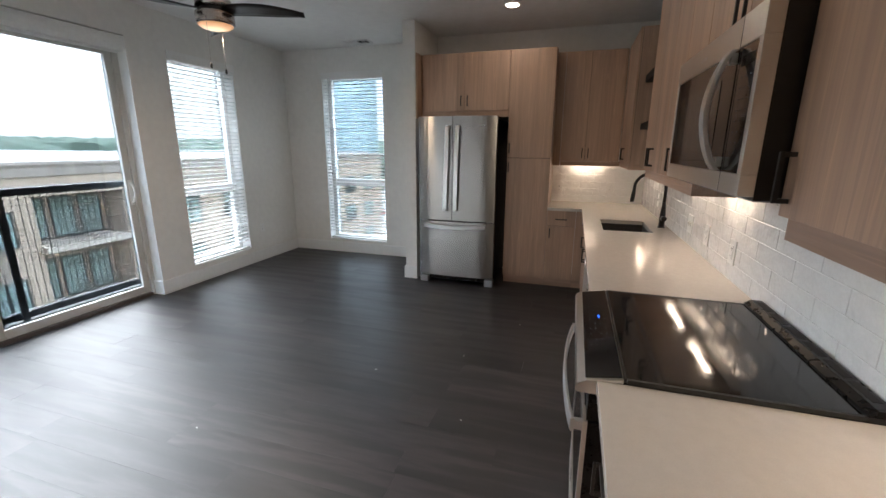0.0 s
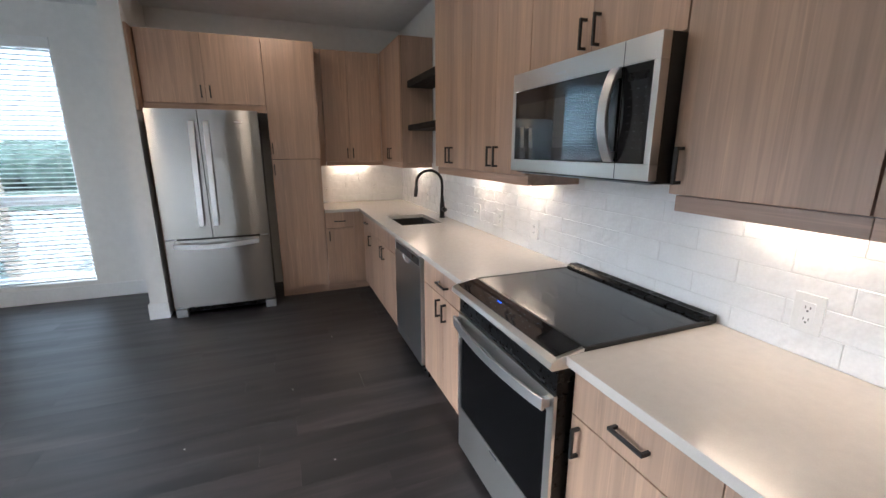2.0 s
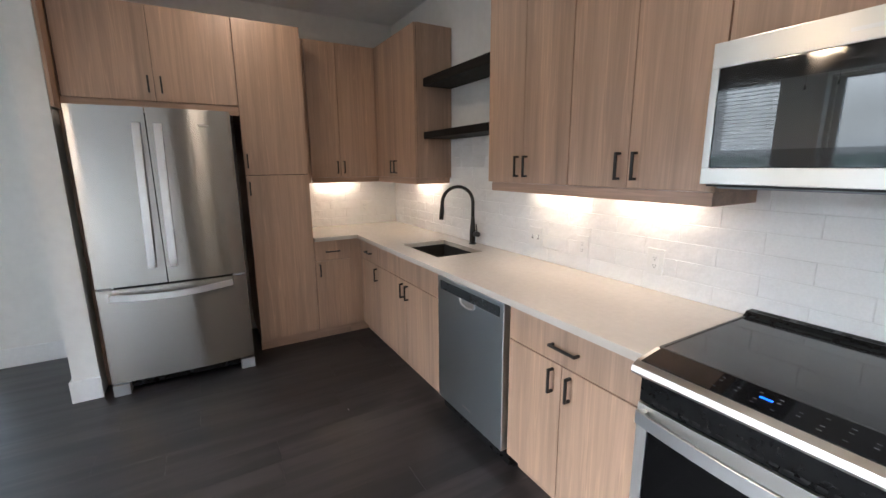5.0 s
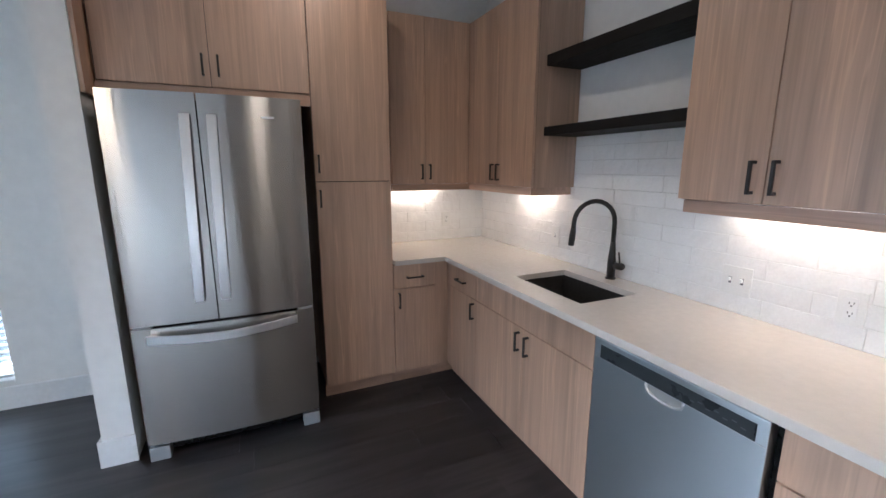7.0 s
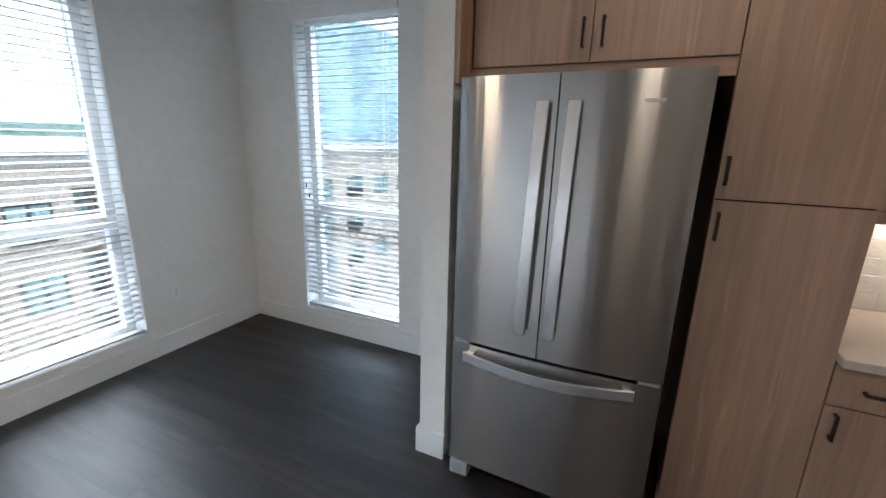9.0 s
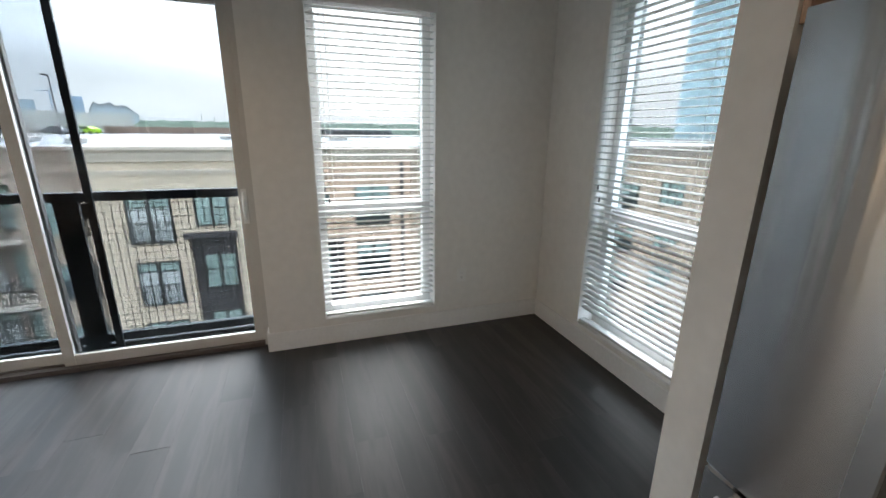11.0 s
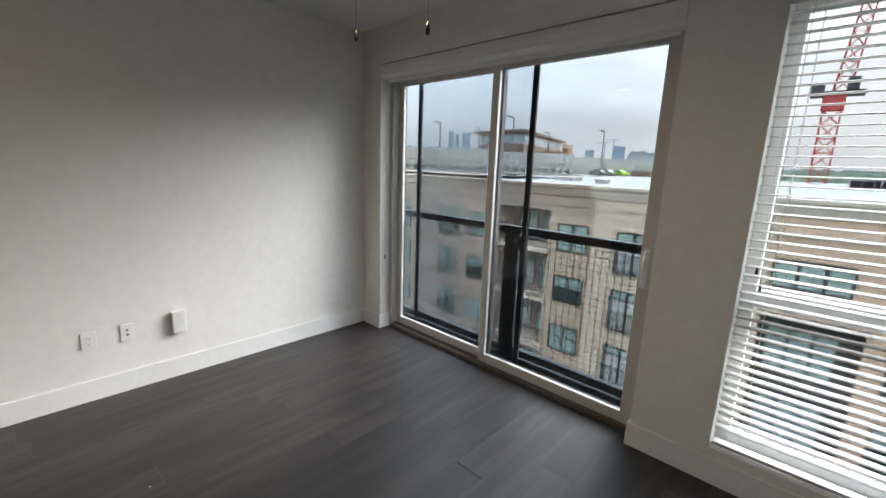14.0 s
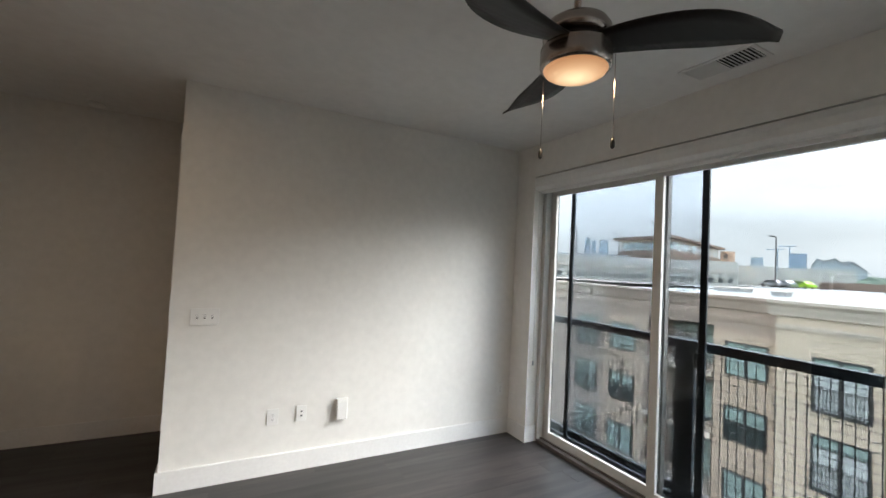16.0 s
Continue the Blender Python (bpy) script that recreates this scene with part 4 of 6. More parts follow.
for holder, x, x2 in ((dl, -2.022, -2.045), (d2, -1.915, -1.932)):
    pts = [(x + (x2 - x) * k / 14, 3.142 - 0.014 * math.sin(math.pi * k / 14), 1.705 - 0.875 * k / 14) for k in range(15)]
    part("handle", bow(pts, [(0.021, 0, 0)] * 15, [(0, 0.007, 0)] * 15), SATIN, holder, "flat vertical satin steel handle")
    for z in (1.685, 0.85):
        xx = x + (x2 - x) * (1.705 - z) / 0.875
        part("handle_mount", boxes((xx - 0.012, xx + 0.012, 3.145, 3.182, z - 0.014, z + 0.014), soft=0.002), SATIN, holder)
pts = [(-2.283 + 0.677 * k / 20, 3.155 - 0.032 * math.sin(math.pi * k / 20), 0.664 - 0.018 * math.sin(math.pi * k / 20) + 0.008 * k / 20) for k in range(21)]
part("handle", bow(pts, [(0, 0, 0.021)] * 21, [(0, 0.007, 0)] * 21), SATIN, fz, "wide bowed satin steel handle")
for x in (-2.26, -1.63):
    part("handle_mount", boxes((x - 0.016, x + 0.016, 3.152, 3.192, 0.648, 0.676), soft=0.002), SATIN, fz)
for x in (fx0 + 0.045, fx1 - 0.045):
    part("front_foot", boxes((x - 0.045, x + 0.045, 3.20, 3.30, 0.0, 0.075), soft=0.006), GREYPLASTIC, fr, "grey plastic front foot")
    part("hinge_cap", boxes((x - 0.035, x + 0.035, 3.22, 3.33, 1.776, 1.798), soft=0.004), GREYPLASTIC, fr, "grey hinge cover")
    part("mid_hinge", boxes((x - 0.035, x + 0.035, 3.19, 3.25, 0.7085, 0.7215)), GREYPLASTIC, fr, "small grey middle hinge")
part("badge", boxes((-1.705, -1.645, 3.1735, 3.187, 1.700, 1.710)), SATIN, d2, "small plain badge")
part("kick_grille", boxes((fx0 + 0.1, fx1 - 0.1, 3.235, 3.25, 0.035, 0.09)), BODY, fr, "dark kick grille")

# ---- microwave ----
mw = thing("microwave", (-0.2, 0.385, 1.375), "over-the-range microwave, stainless steel with black glass", "microwave")
my0, my1, mz0, mz1 = 0.004, 0.770, 1.375, 1.783
part("body", boxes((-0.368, -0.008, my0 + 0.003, my1 - 0.003, mz0, mz1)), BLACK, mw, "black painted case")
part("front_frame", boxes((-0.402, -0.369, my0, my1, mz1 - 0.070, mz1), (-0.402, -0.369, my0, my1, mz0 + 0.008, mz0 + 0.056),
                          (-0.402, -0.369, my1 - 0.022, my1, mz0 + 0.0562, mz1 - 0.0702), (-0.402, -0.369, my0, my0 + 0.022, mz0 + 0.0562, mz1 - 0.0702), soft=0.002), STEEL_Y, mw, "brushed stainless steel front")
dg = part("door_glass", boxes((-0.400, -0.37, 0.138, my1 - 0.0222, mz0 + 0.0564, mz1 - 0.0704), soft=0.002), GLASSBLACK, mw, "black glass door")
part("window", boxes((-0.4012, -0.4001, 0.245, my1 - 0.05, mz0 + 0.105, mz1 - 0.125)), MICROGLASS, dg, "tinted door window")
part("keypad", boxes((-0.400, -0.37, my0 + 0.0224, 0.152, mz0 + 0.0564, mz1 - 0.0704), soft=0.002), GLASSBLACK, mw, "black glass keypad")
for i in range(3):
    for j in range(8):
        part("touch_key", boxes((-0.4006, -0.4002, 0.042 + i * 0.028, 0.049 + i * 0.028, mz0 + 0.1 + j * 0.024, mz0 + 0.1022 + j * 0.024)), PRINT, mw, "small grey printed key")
part("display", boxes((-0.4006, -0.4002, 0.04, 0.115, mz1 - 0.115, mz1 - 0.092)), BODY, mw, "dark display")
part("seam", boxes((-0.4024, -0.4019, 0.1348, 0.1372, mz0 + 0.01, mz1 - 0.002)), DARK, mw)
hp = [(-0.412 - 0.040 * math.sin(math.pi * k / 18) ** 0.75, 0.153, mz0 + 0.060 + (mz1 - mz0 - 0.132) * k / 18) for k in range(19)]
part("handle", bow(hp, [(0, 0.019, 0)] * 19, [(0.006, 0, 0)] * 19), SATIN, mw, "bowed vertical satin steel handle")
for z in (mz0 + 0.08, mz1 - 0.09):
    part("handle_mount", boxes((-0.415, -0.4005, 0.142, 0.166, z - 0.012, z + 0.012), soft=0.002), SATIN, mw)
part("badge", boxes((-0.4035, -0.4022, 0.41, 0.47, mz1 - 0.045, mz1 - 0.036)), SATIN, mw, "small plain badge")
part("bottom_grille", boxes((-0.36, -0.03, my0 + 0.03, my1 - 0.03, mz0 - 0.006, mz0 - 0.0005), soft=0.002), GREYPLASTIC, mw, "grey underside grille")
for y in (0.12, 0.65):
    part("filter", boxes((-0.26, -0.1, y - 0.08, y + 0.08, mz0 - 0.009, mz0 - 0.0062)), BODY, mw, "dark grease filter")


# ---- outlets and switches ----
def plate(kind, side, u, z, wide, label, category, face):
    """A cover plate with its parts: side e/n/s/w is the wall it sits on; u is its middle."""
    def s(a0, a1, d0, d1, z0, z1):
        if side == "e":
            return (face - d1, face - d0, u - a1, u - a0, z + z0, z + z1)
        if side == "w":
            return (face + d0, face + d1, u + a0, u + a1, z + z0, z + z1)
        if side == "s":
            return (u - a1, u - a0, face + d0, face + d1, z + z0, z + z1)
        return (u + a0, u + a1, face - d1, face - d0, z + z0, z + z1)
    at = {"e": (face, u, z), "w": (face, u, z), "s": (u, face, z), "n": (u, face, z)}[side]
    o = thing(kind, at, label, category, kind.replace("_", " ") + "s")
    part("cover_plate", boxes(s(-wide / 2, wide / 2, 0, 0.006, -0.058, 0.058), soft=0.0025), WHITEPLASTIC, o)
    if kind == "outlet":
        part("insert", boxes(s(-0.017, 0.017, 0.006, 0.008, -0.034, 0.034), soft=0.0008), TRIM, o)
        for c in (-0.017, 0.017):
            for a in (-0.006, 0.006):
                part("slot", boxes(s(a - 0.001, a + 0.001, 0.008, 0.0084, c - 0.003, c + 0.005)), DARK, o)
            part("slot", boxes(s(-0.0022, 0.0022, 0.008, 0.0084, c - 0.011, c - 0.0065)), DARK, o)
    elif kind == "light_switch":
        n = max(1, round(wide / 0.055))
        for k in range(n):
            a = (k - (n - 1) / 2) * 0.046
            part("toggle", boxes(s(a - 0.004, a + 0.004, 0.006, 0.016, -0.004, 0.011), soft=0.001), TRIM, o)
            part("slot", boxes(s(a - 0.0055, a + 0.0055, 0.006, 0.0066, -0.013, 0.013)), PRINT, o)
    elif kind == "jack_plate":
        for c in (-0.016, 0.016):
            part("jack", boxes(s(-0.007, 0.007, 0.006, 0.010, c - 0.006, c + 0.006), soft=0.001), PRINT, o)
    return o


TF = -0.012
for y in (-0.25, 1.13, 1.54):
    plate("outlet", "e", y, 1.018, 0.078, "white duplex outlet set in the tiled backsplash", "outlet", TF)
plate("light_switch", "e", 1.90, 1.02, 0.115, "white two-gang switch plate set in the tiled backsplash", "switch", TF)
plate("light_switch", "e", 3.02, 1.04, 0.075, "white single switch plate on the tiled backsplash", "switch", TF)
plate("outlet", "n", -0.905, 1.045, 0.075, "white duplex outlet on the tiled wall in the corner", "outlet", KY - 0.012)
plate("outlet", "n", -0.35, 1.055, 0.075, "white duplex outlet on the tiled wall near the corner", "outlet", KY - 0.012)
plate("light_switch", "s", -2.063, 1.15, 0.175, "white three-gang switch plate on the painted wall", "switch", SY)
plate("outlet", "s", -2.54, 0.412, 0.08, "white duplex outlet low on the painted wall", "outlet", SY)
plate("jack_plate", "s", -2.742, 0.415, 0.075, "white data and cable jack plate low on the wall", "jack plate", SY)
plate("outlet", "s", -4.58, 0.42, 0.075, "white duplex outlet low on the wall near the corner", "outlet", SY)
plate("outlet", "w", 3.418, 0.437, 0.08, "white duplex outlet low on the wall beside the window", "outlet", WX)
nb = thing("network_box", (-3.045, SY, 0.415), "small white rounded network box plugged low on the wall", "network box")
part("case", boxes((-3.09, -3.0, SY, SY + 0.035, 0.335, 0.50), soft=0.01), WHITEPLASTIC, nb)
part("foot_light", boxes((-3.075, -3.05, SY + 0.01, SY + 0.03, 0.331, 0.3345)), SCRAP, nb)

# ---- ceiling things ----
FC = (-3.2, 1.475)
fan = thing("ceiling_fan", (*FC, CZ), "three-blade ceiling fan, espresso blades, nickel body, light on", "ceiling fan")
part("canopy", turned([(0.02, CZ - 0.075), (0.045, CZ - 0.06), (0.062, CZ - 0.02), (0.065, CZ)], FC), NICKEL, fan, smooth=True)
part("down_rod", tube([(*FC, CZ - 0.07), (*FC, 2.49)], 0.0125, 14), NICKEL, fan, smooth=True)
part("motor_housing", turned([(0.10, 2.405), (0.118, 2.41), (0.118, 2.445), (0.105, 2.465), (0.06, 2.488), (0.02, 2.498)], FC, 48), NICKEL, fan, smooth=True)
part("light_housing", turned([(0.117, 2.302), (0.124, 2.312), (0.124, 2.356), (0.12, 2.368), (0.124, 2.372), (0.12, 2.378)], FC, 48), NICKEL, fan, smooth=True)
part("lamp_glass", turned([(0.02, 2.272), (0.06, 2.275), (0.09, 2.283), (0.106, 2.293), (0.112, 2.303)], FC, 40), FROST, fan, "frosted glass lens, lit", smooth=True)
part("hub", turned([(0.09, 2.379), (0.09, 2.404)], FC, 32), BLACK, fan)


def blade(angle):
    """A curved blade, broad in the middle, swept and with a pointed tip, slightly pitched."""
    bm = bmesh.new()
    rows, n = [], 18
    for k in range(n + 1):
        u = k / n
        r = 0.06 + 0.56 * u
        centre = -0.062 * math.sin(math.pi * u) ** 0.8
        half = 0.05 + 0.035 * math.sin(math.pi * u) - 0.05 * max(0, u - 0.6) ** 1.5 * 3.6
        half = max(half, 0.012)
        row = []
        for v in (-1, -0.5, 0, 0.5, 1):
            y = centre + half * v
            z = 2.391 - 0.014 * v * (1 - 0.3 * u) - 0.024 * u
            row.append((r, y, z))
        rows.append(row)
    ca, sa = math.cos(angle), math.sin(angle)

    def turn(p, dz):
        return (FC[0] + p[0] * ca - p[1] * sa, FC[1] + p[0] * sa + p[1] * ca, p[2] + dz)
    top = [[bm.verts.new(turn(p, 0.004)) for p in row] for row in rows]
    low = [[bm.verts.new(turn(p, -0.004)) for p in row] for row in rows]
    for i in range(n):
        for j in range(4):
            bm.faces.new((top[i][j], top[i + 1][j], top[i + 1][j + 1], top[i][j + 1]))
            bm.faces.new((low[i][j], low[i][j + 1], low[i + 1][j + 1], low[i + 1][j]))
        for j in (0, 4):
            bm.faces.new((top[i][j], low[i][j], low[i + 1][j], top[i + 1][j]))
    for i in (0, n):
        for j in range(4):
            bm.faces.new((top[i][j], top[i][j + 1], low[i][j + 1], low[i][j]))
    bmesh.ops.recalc_face_normals(bm, faces=bm.faces)
    return bm


for k in range(3):
    part("blade", blade(radians(137 + 120 * k)), FANBLADE, fan, "curved dark espresso blade", smooth=True)
for (x, y), z in (((-3.16, 1.355), 2.022), ((-3.265, 1.592), 2.026)):
    part("pull_chain", tube([(x, y, 2.33), (x, y, z + 0.02)], 0.0012, 6), NICKEL, fan, "thin bead pull chain")
    part("chain_knob", turned([(0.003, z - 0.02), (0.008, z - 0.012), (0.007, z + 0.005), (0.002, z + 0.02)], (x, y), 12), BLACK, fan, "dark chain knob", smooth=True)
lamp("fan_lamp", (*FC, 2.265), 0.15, 0.15, 0.35, (1.0, 0.70, 0.42))

can = thing("ceiling_light", (-1.385, 3.0, CZ), "small round ceiling downlight, lit warm white", "light")
part("trim_ring", turned([(0.062, CZ - 0.035), (0.07, CZ - 0.03), (0.072, CZ)], (-1.385, 3.0), 32), WHITEPLASTIC, can)
part("lens", turned([(0.055, CZ - 0.038), (0.058, CZ - 0.0355)], (-1.385, 3.0), 32), LED, can)
lamp("ceiling_lamp", (-1.385, 3.0, CZ - 0.045), 0.1, 0.1, 0.085, (1.0, 0.76, 0.54))

# two unseen downlights added at guessed places, the second to brighten the near wall cabinets
for y in (1.15, 0.25):
    copy_thing(can, pose(-1.385, y, CZ))
    lamp("ceiling_lamp", (-1.385, y, CZ - 0.045), 0.1, 0.1, 0.14, (1.0, 0.74, 0.50))
for k, (x, y) in enumerate(((-1.42, 1.62), (-1.95, 1.25), (-1.1, 2.3), (-2.6, 0.4), (-1.25, 0.9))):
    bm = bmesh.new()
    bmesh.ops.create_icosphere(bm, subdivisions=1, radius=0.004, matrix=Matrix.Translation((x, y, 0.0025)) @ Matrix.Diagonal((1.4, 0.8, 0.5, 1)))
    tagged(part("crumb", bm, SCRAP, None, at=(x, y, 0)), "tiny white crumb of plaster on the dark plank floor", "debris", "crumbs on the floor")


def ceiling_vent(cx, cy, wx, wy, slats_along):
    o = thing("ceiling_vent", (cx, cy, CZ), "white metal two-way ceiling air vent", "air vent", "ceiling vents")
    hx, hy, b = wx / 2, wy / 2, 0.02
    part("frame", boxes((cx - hx, cx + hx, cy - hy, cy - hy + b, CZ - 0.008, CZ), (cx - hx, cx + hx, cy + hy - b, cy + hy, CZ - 0.008, CZ),
                        (cx - hx, cx - hx + b, cy - hy + b, cy + hy - b, CZ - 0.008, CZ), (cx + hx - b, cx + hx, cy - hy + b, cy + hy - b, CZ - 0.008, CZ)), CEIL, o)
    part("duct", boxes((cx - hx + b, cx + hx - b, cy - hy + b, cy + hy - b, CZ - 0.0015, CZ - 0.0005)), DARK, o)
    n = 16 if slats_along == "x" else 20
    length = hy * 2 - 2 * b if slats_along == "x" else hx * 2 - 2 * b
    for half in (0, 1):
        for k in range(9):
            bm = bmesh.new()
            tilt = 0.006 if half else -0.006
            if slats_along == "x":
                y = cy - hy + b + (k + 0.5) * (hy - b) / 9 + half * (hy - b)
                vs = [(cx - hx + b, y - 0.002 - tilt, CZ - 0.002), (cx + hx - b, y - 0.002 - tilt, CZ - 0.002), (cx + hx - b, y + tilt, CZ - 0.010), (cx - hx + b, y + tilt, CZ - 0.010)]
            else:
                x = cx - hx + b + (k + 0.5) * (hx - b) / 9 + half * (hx - b)
                vs = [(x - 0.002 - tilt, cy - hy + b, CZ - 0.002), (x - 0.002 - tilt, cy + hy - b, CZ - 0.002), (x + tilt, cy + hy - b, CZ - 0.010), (x + tilt, cy - hy + b, CZ - 0.010)]
            f = bm.faces.new([bm.verts.new(v) for v in vs])
            r = bmesh.ops.extrude_face_region(bm, geom=[f])
            shift = (0, 0.0014, 0.0002) if slats_along == "x" else (0.0014, 0, 0.0002)
            bmesh.ops.translate(bm, verts=[v for v in r["geom"] if isinstance(v, bmesh.types.BMVert)], vec=shift)
            bmesh.ops.recalc_face_normals(bm, faces=bm.faces)
            part("vane", bm, CEIL, o)
    return o


ceiling_vent(-4.46, 1.295, 0.20, 0.38, "x")
ceiling_vent(-3.42, 3.93, 0.33, 0.17, "y")
sd = thing("smoke_detector", (-1.19, -1.67, CZ), "round white smoke detector on the ceiling", "smoke detector")
part("base", turned([(0.062, CZ - 0.012), (0.066, CZ)], (-1.19, -1.67)), WHITEPLASTIC, sd)
part("cap", turned([(0.03, CZ - 0.04), (0.05, CZ - 0.036), (0.055, CZ - 0.0125)], (-1.19, -1.67)), WHITEPLASTIC, sd, smooth=True)

# ---- outside: the street, the buildings across it, the distance ----
GZ = -14.0
EYE = Vector((-2.1, 2.5, 1.58))


def polar(az, d):
    return (EYE.x - math.sin(radians(az)) * d, EYE.y + math.cos(radians(az)) * d)


def rise(el, d):
    return EYE.z + d * math.tan(radians(el))


STUCCO = mottled("cream_stucco", (0.68, 0.55, 0.42), 0.85, 0.5, 0.05, 40, 0.003)
PEACH = mottled("peach_stucco", (0.68, 0.47, 0.34), 0.85, 0.5, 0.05, 40, 0.003)
TRIMSTONE = mottled("pale_cornice", (0.66, 0.56, 0.47), 0.8, 0.6, 0.04)
TAN = mottled("tan_siding", (0.46, 0.35, 0.28), 0.85, 0.4, 0.07, 8, 0.02, stretch=(0.2, 0.2, 6))
GREIGE = mottled("grey_siding", (0.46, 0.38, 0.33), 0.85, 0.4, 0.07, 8, 0.02, stretch=(0.2, 0.2, 6))
BRICKM = mottled("tan_brick_wall", (0.55, 0.42, 0.32), 0.9, 0.5, 0.10, 9, 0.02, stretch=(1, 1, 4))
BROWN = mottled("brown_brick_wall", (0.22, 0.155, 0.12), 0.9, 0.5, 0.12, 9, 0.02, stretch=(1, 1, 4))
BAY = mottled("dark_bay_panel", (0.065, 0.058, 0.06), 0.7, 1, 0.1)
MEMBRANE = mottled("white_roof_membrane", (0.45, 0.455, 0.45), 0.8, 0.12, 0.07)
WINFRAME = material("dark_window_frame", (0.04, 0.038, 0.036), 0.5)
WINGLASS = mottled("window_with_blinds", (0.33, 0.42, 0.39), 0.12, 0.7, 0.25, stretch=(1, 1, 3))
SHEER = mottled("window_with_pale_curtain", (0.52, 0.54, 0.53), 0.25, 0.9, 0.12, stretch=(1, 7, 0.3))
WINDARK = material("dark_window_glass", (0.03, 0.038, 0.04), 0.06)
WHITEWALL = mottled("white_garage_wall", (0.56, 0.55, 0.51), 0.85, 0.15, 0.05)
# aerial haze is mixed into these two colours for distant things
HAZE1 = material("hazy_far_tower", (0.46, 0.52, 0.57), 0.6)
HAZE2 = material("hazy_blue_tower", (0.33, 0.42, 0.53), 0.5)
REDPAINT = material("red_crane_paint", (0.42, 0.05, 0.05), 0.5)
CURTAIN = mottled("blue_curtain_glass", (0.46, 0.60, 0.65), 0.12, 0.08, 0.3, metal=0.2)
MULLION = material("curtain_mullion", (0.55, 0.68, 0.74), 0.4)
# leaf green with distance haze put into it as a paler tone
LEAF1 = mottled("far_foliage", (0.10, 0.135, 0.10), 0.95, 0.05, 0.35)
asphalt = mottled("asphalt", (0.055, 0.055, 0.057), 0.9, 0.3, 0.15)
concrete = mottled("light_concrete", (0.40, 0.39, 0.37), 0.85, 0.2, 0.08)

structure("ground", boxes((-3000, 3000, -3000, 3000, GZ - 1, GZ)), mottled("far_ground", (0.09, 0.115, 0.075), 0.95, 0.02, 0.25), "wide ground with grass and paving far below", "ground")
structure("road", boxes((-19, -9, -200, 200, GZ + 0.004, GZ + 0.02)), asphalt, "asphalt street between the buildings", "road")
structure("pavement_near", boxes((-8.9, -5.3, -200, 200, GZ + 0.004, GZ + 0.15)), concrete, "concrete pavement along the street", "pavement")
structure("pavement_far", boxes((-23.1, -19.1, -200, 200, GZ + 0.004, GZ + 0.15)), concrete, "concrete pavement along the street", "pavement")
structure("parking_lot", boxes((-90, -12, 18, 100, GZ + 0.16, GZ + 0.2)), mottled("worn_parking_asphalt", (0.17, 0.17, 0.17), 0.9, 0.2, 0.2), "worn grey parking lot", "parking lot")
structure("parking_slab", boxes((-60, -12.2, 20, 42, GZ + 0.205, GZ + 0.25)), concrete, "light concrete slab beside the parking lot", "pavement")


def prism(points, z0, z1):
    bm = bmesh.new()
    a = [bm.verts.new((*p, z0)) for p in points]
    b = [bm.verts.new((*p, z1)) for p in points]
    n = len(points)
    bm.faces.new(a)
    bm.faces.new(b)
    for k in range(n):
        bm.faces.new((a[k], a[(k + 1) % n], b[(k + 1) % n], b[k]))
    bmesh.ops.recalc_face_normals(bm, faces=bm.faces)
    return bm


def facade_window(house, x, y0, y1, z0, z1, panes=2, glass=None, cross=0.45, rails=False, plane="x"):
    """A framed window proud of a facade; rails: a small guard rail in front of french doors."""
    f, d = 0.07, 0.06

    def b(a0, a1, d0, d1, c0, c1):
        return (x + d0, x + d1, a0, a1, c0, c1) if plane == "x" else (a0, a1, x - d1, x - d0, c0, c1)
    spec = [b(y0, y0 + f, 0.002, d, z0, z1), b(y1 - f, y1, 0.002, d, z0, z1), b(y0 + f, y1 - f, 0.002, d, z0, z0 + f), b(y0 + f, y1 - f, 0.002, d, z1 - f, z1)]
    step = (y1 - y0) / panes
    for k in range(1, panes):
        spec.append(b(y0 + k * step - 0.05, y0 + k * step + 0.05, 0.003, d + 0.004, z0 + f, z1 - f))
    zc = z1 - (z1 - z0) * cross
    for k in range(panes):
        spec.append(b(y0 + k * step + 0.055, y0 + (k + 1) * step - 0.055, 0.004, d - 0.008, zc - 0.025, zc + 0.025))
    w = part("window", boxes(*spec), WINFRAME, house, "dark framed window")
    for k in range(panes):
        part("pane", boxes(b(y0 + k * step + 0.04, y0 + (k + 1) * step - 0.04, 0.0025, 0.02, z0 + f * 0.8, zc)), glass or WINGLASS, w)
        part("pane", boxes(b(y0 + k * step + 0.04, y0 + (k + 1) * step - 0.04, 0.0025, 0.02, zc + 0.001, z1 - f * 0.8)), WINGLASS, w)
    if rails:
        part("guard_rail", boxes(*[b(y0 - 0.08, y1 + 0.08, 0.17, 0.20, z0 + h, z0 + h + 0.04) for h in (0.12, 1.0)],
                                 *[b(y0 - 0.08 + k * 0.118, y0 - 0.06 + k * 0.118, 0.175, 0.195, z0 + 0.16, z0 + 1.0) for k in range(int((y1 - y0 + 0.16) / 0.118) + 1)]), WINFRAME, w, "black guard rail")
    return w


def cornice(x, y0, y1, top, out=0.35):
    """The stepped moulding at the head of a wall, with a thin string course below."""
    return profile_y([(x - 0.5, top), (x + out, top), (x + out, top - 0.12), (x + out * 0.6, top - 0.26), (x + out * 0.5, top - 0.40), (x + 0.12, top - 0.52), (x + 0.10, top - 0.62), (x, top - 0.66), (x - 0.5, top - 0.66)], y0, y1)


def course(x, y0, y1, z):
    return boxes((x + 0.001, x + 0.10, y0, y1, z, z + 0.09), (x + 0.001, x + 0.07, y0, y1, z - 0.10, z - 0.001))


FX = -23.2
FLOORS = [0, 1, 2, 3]
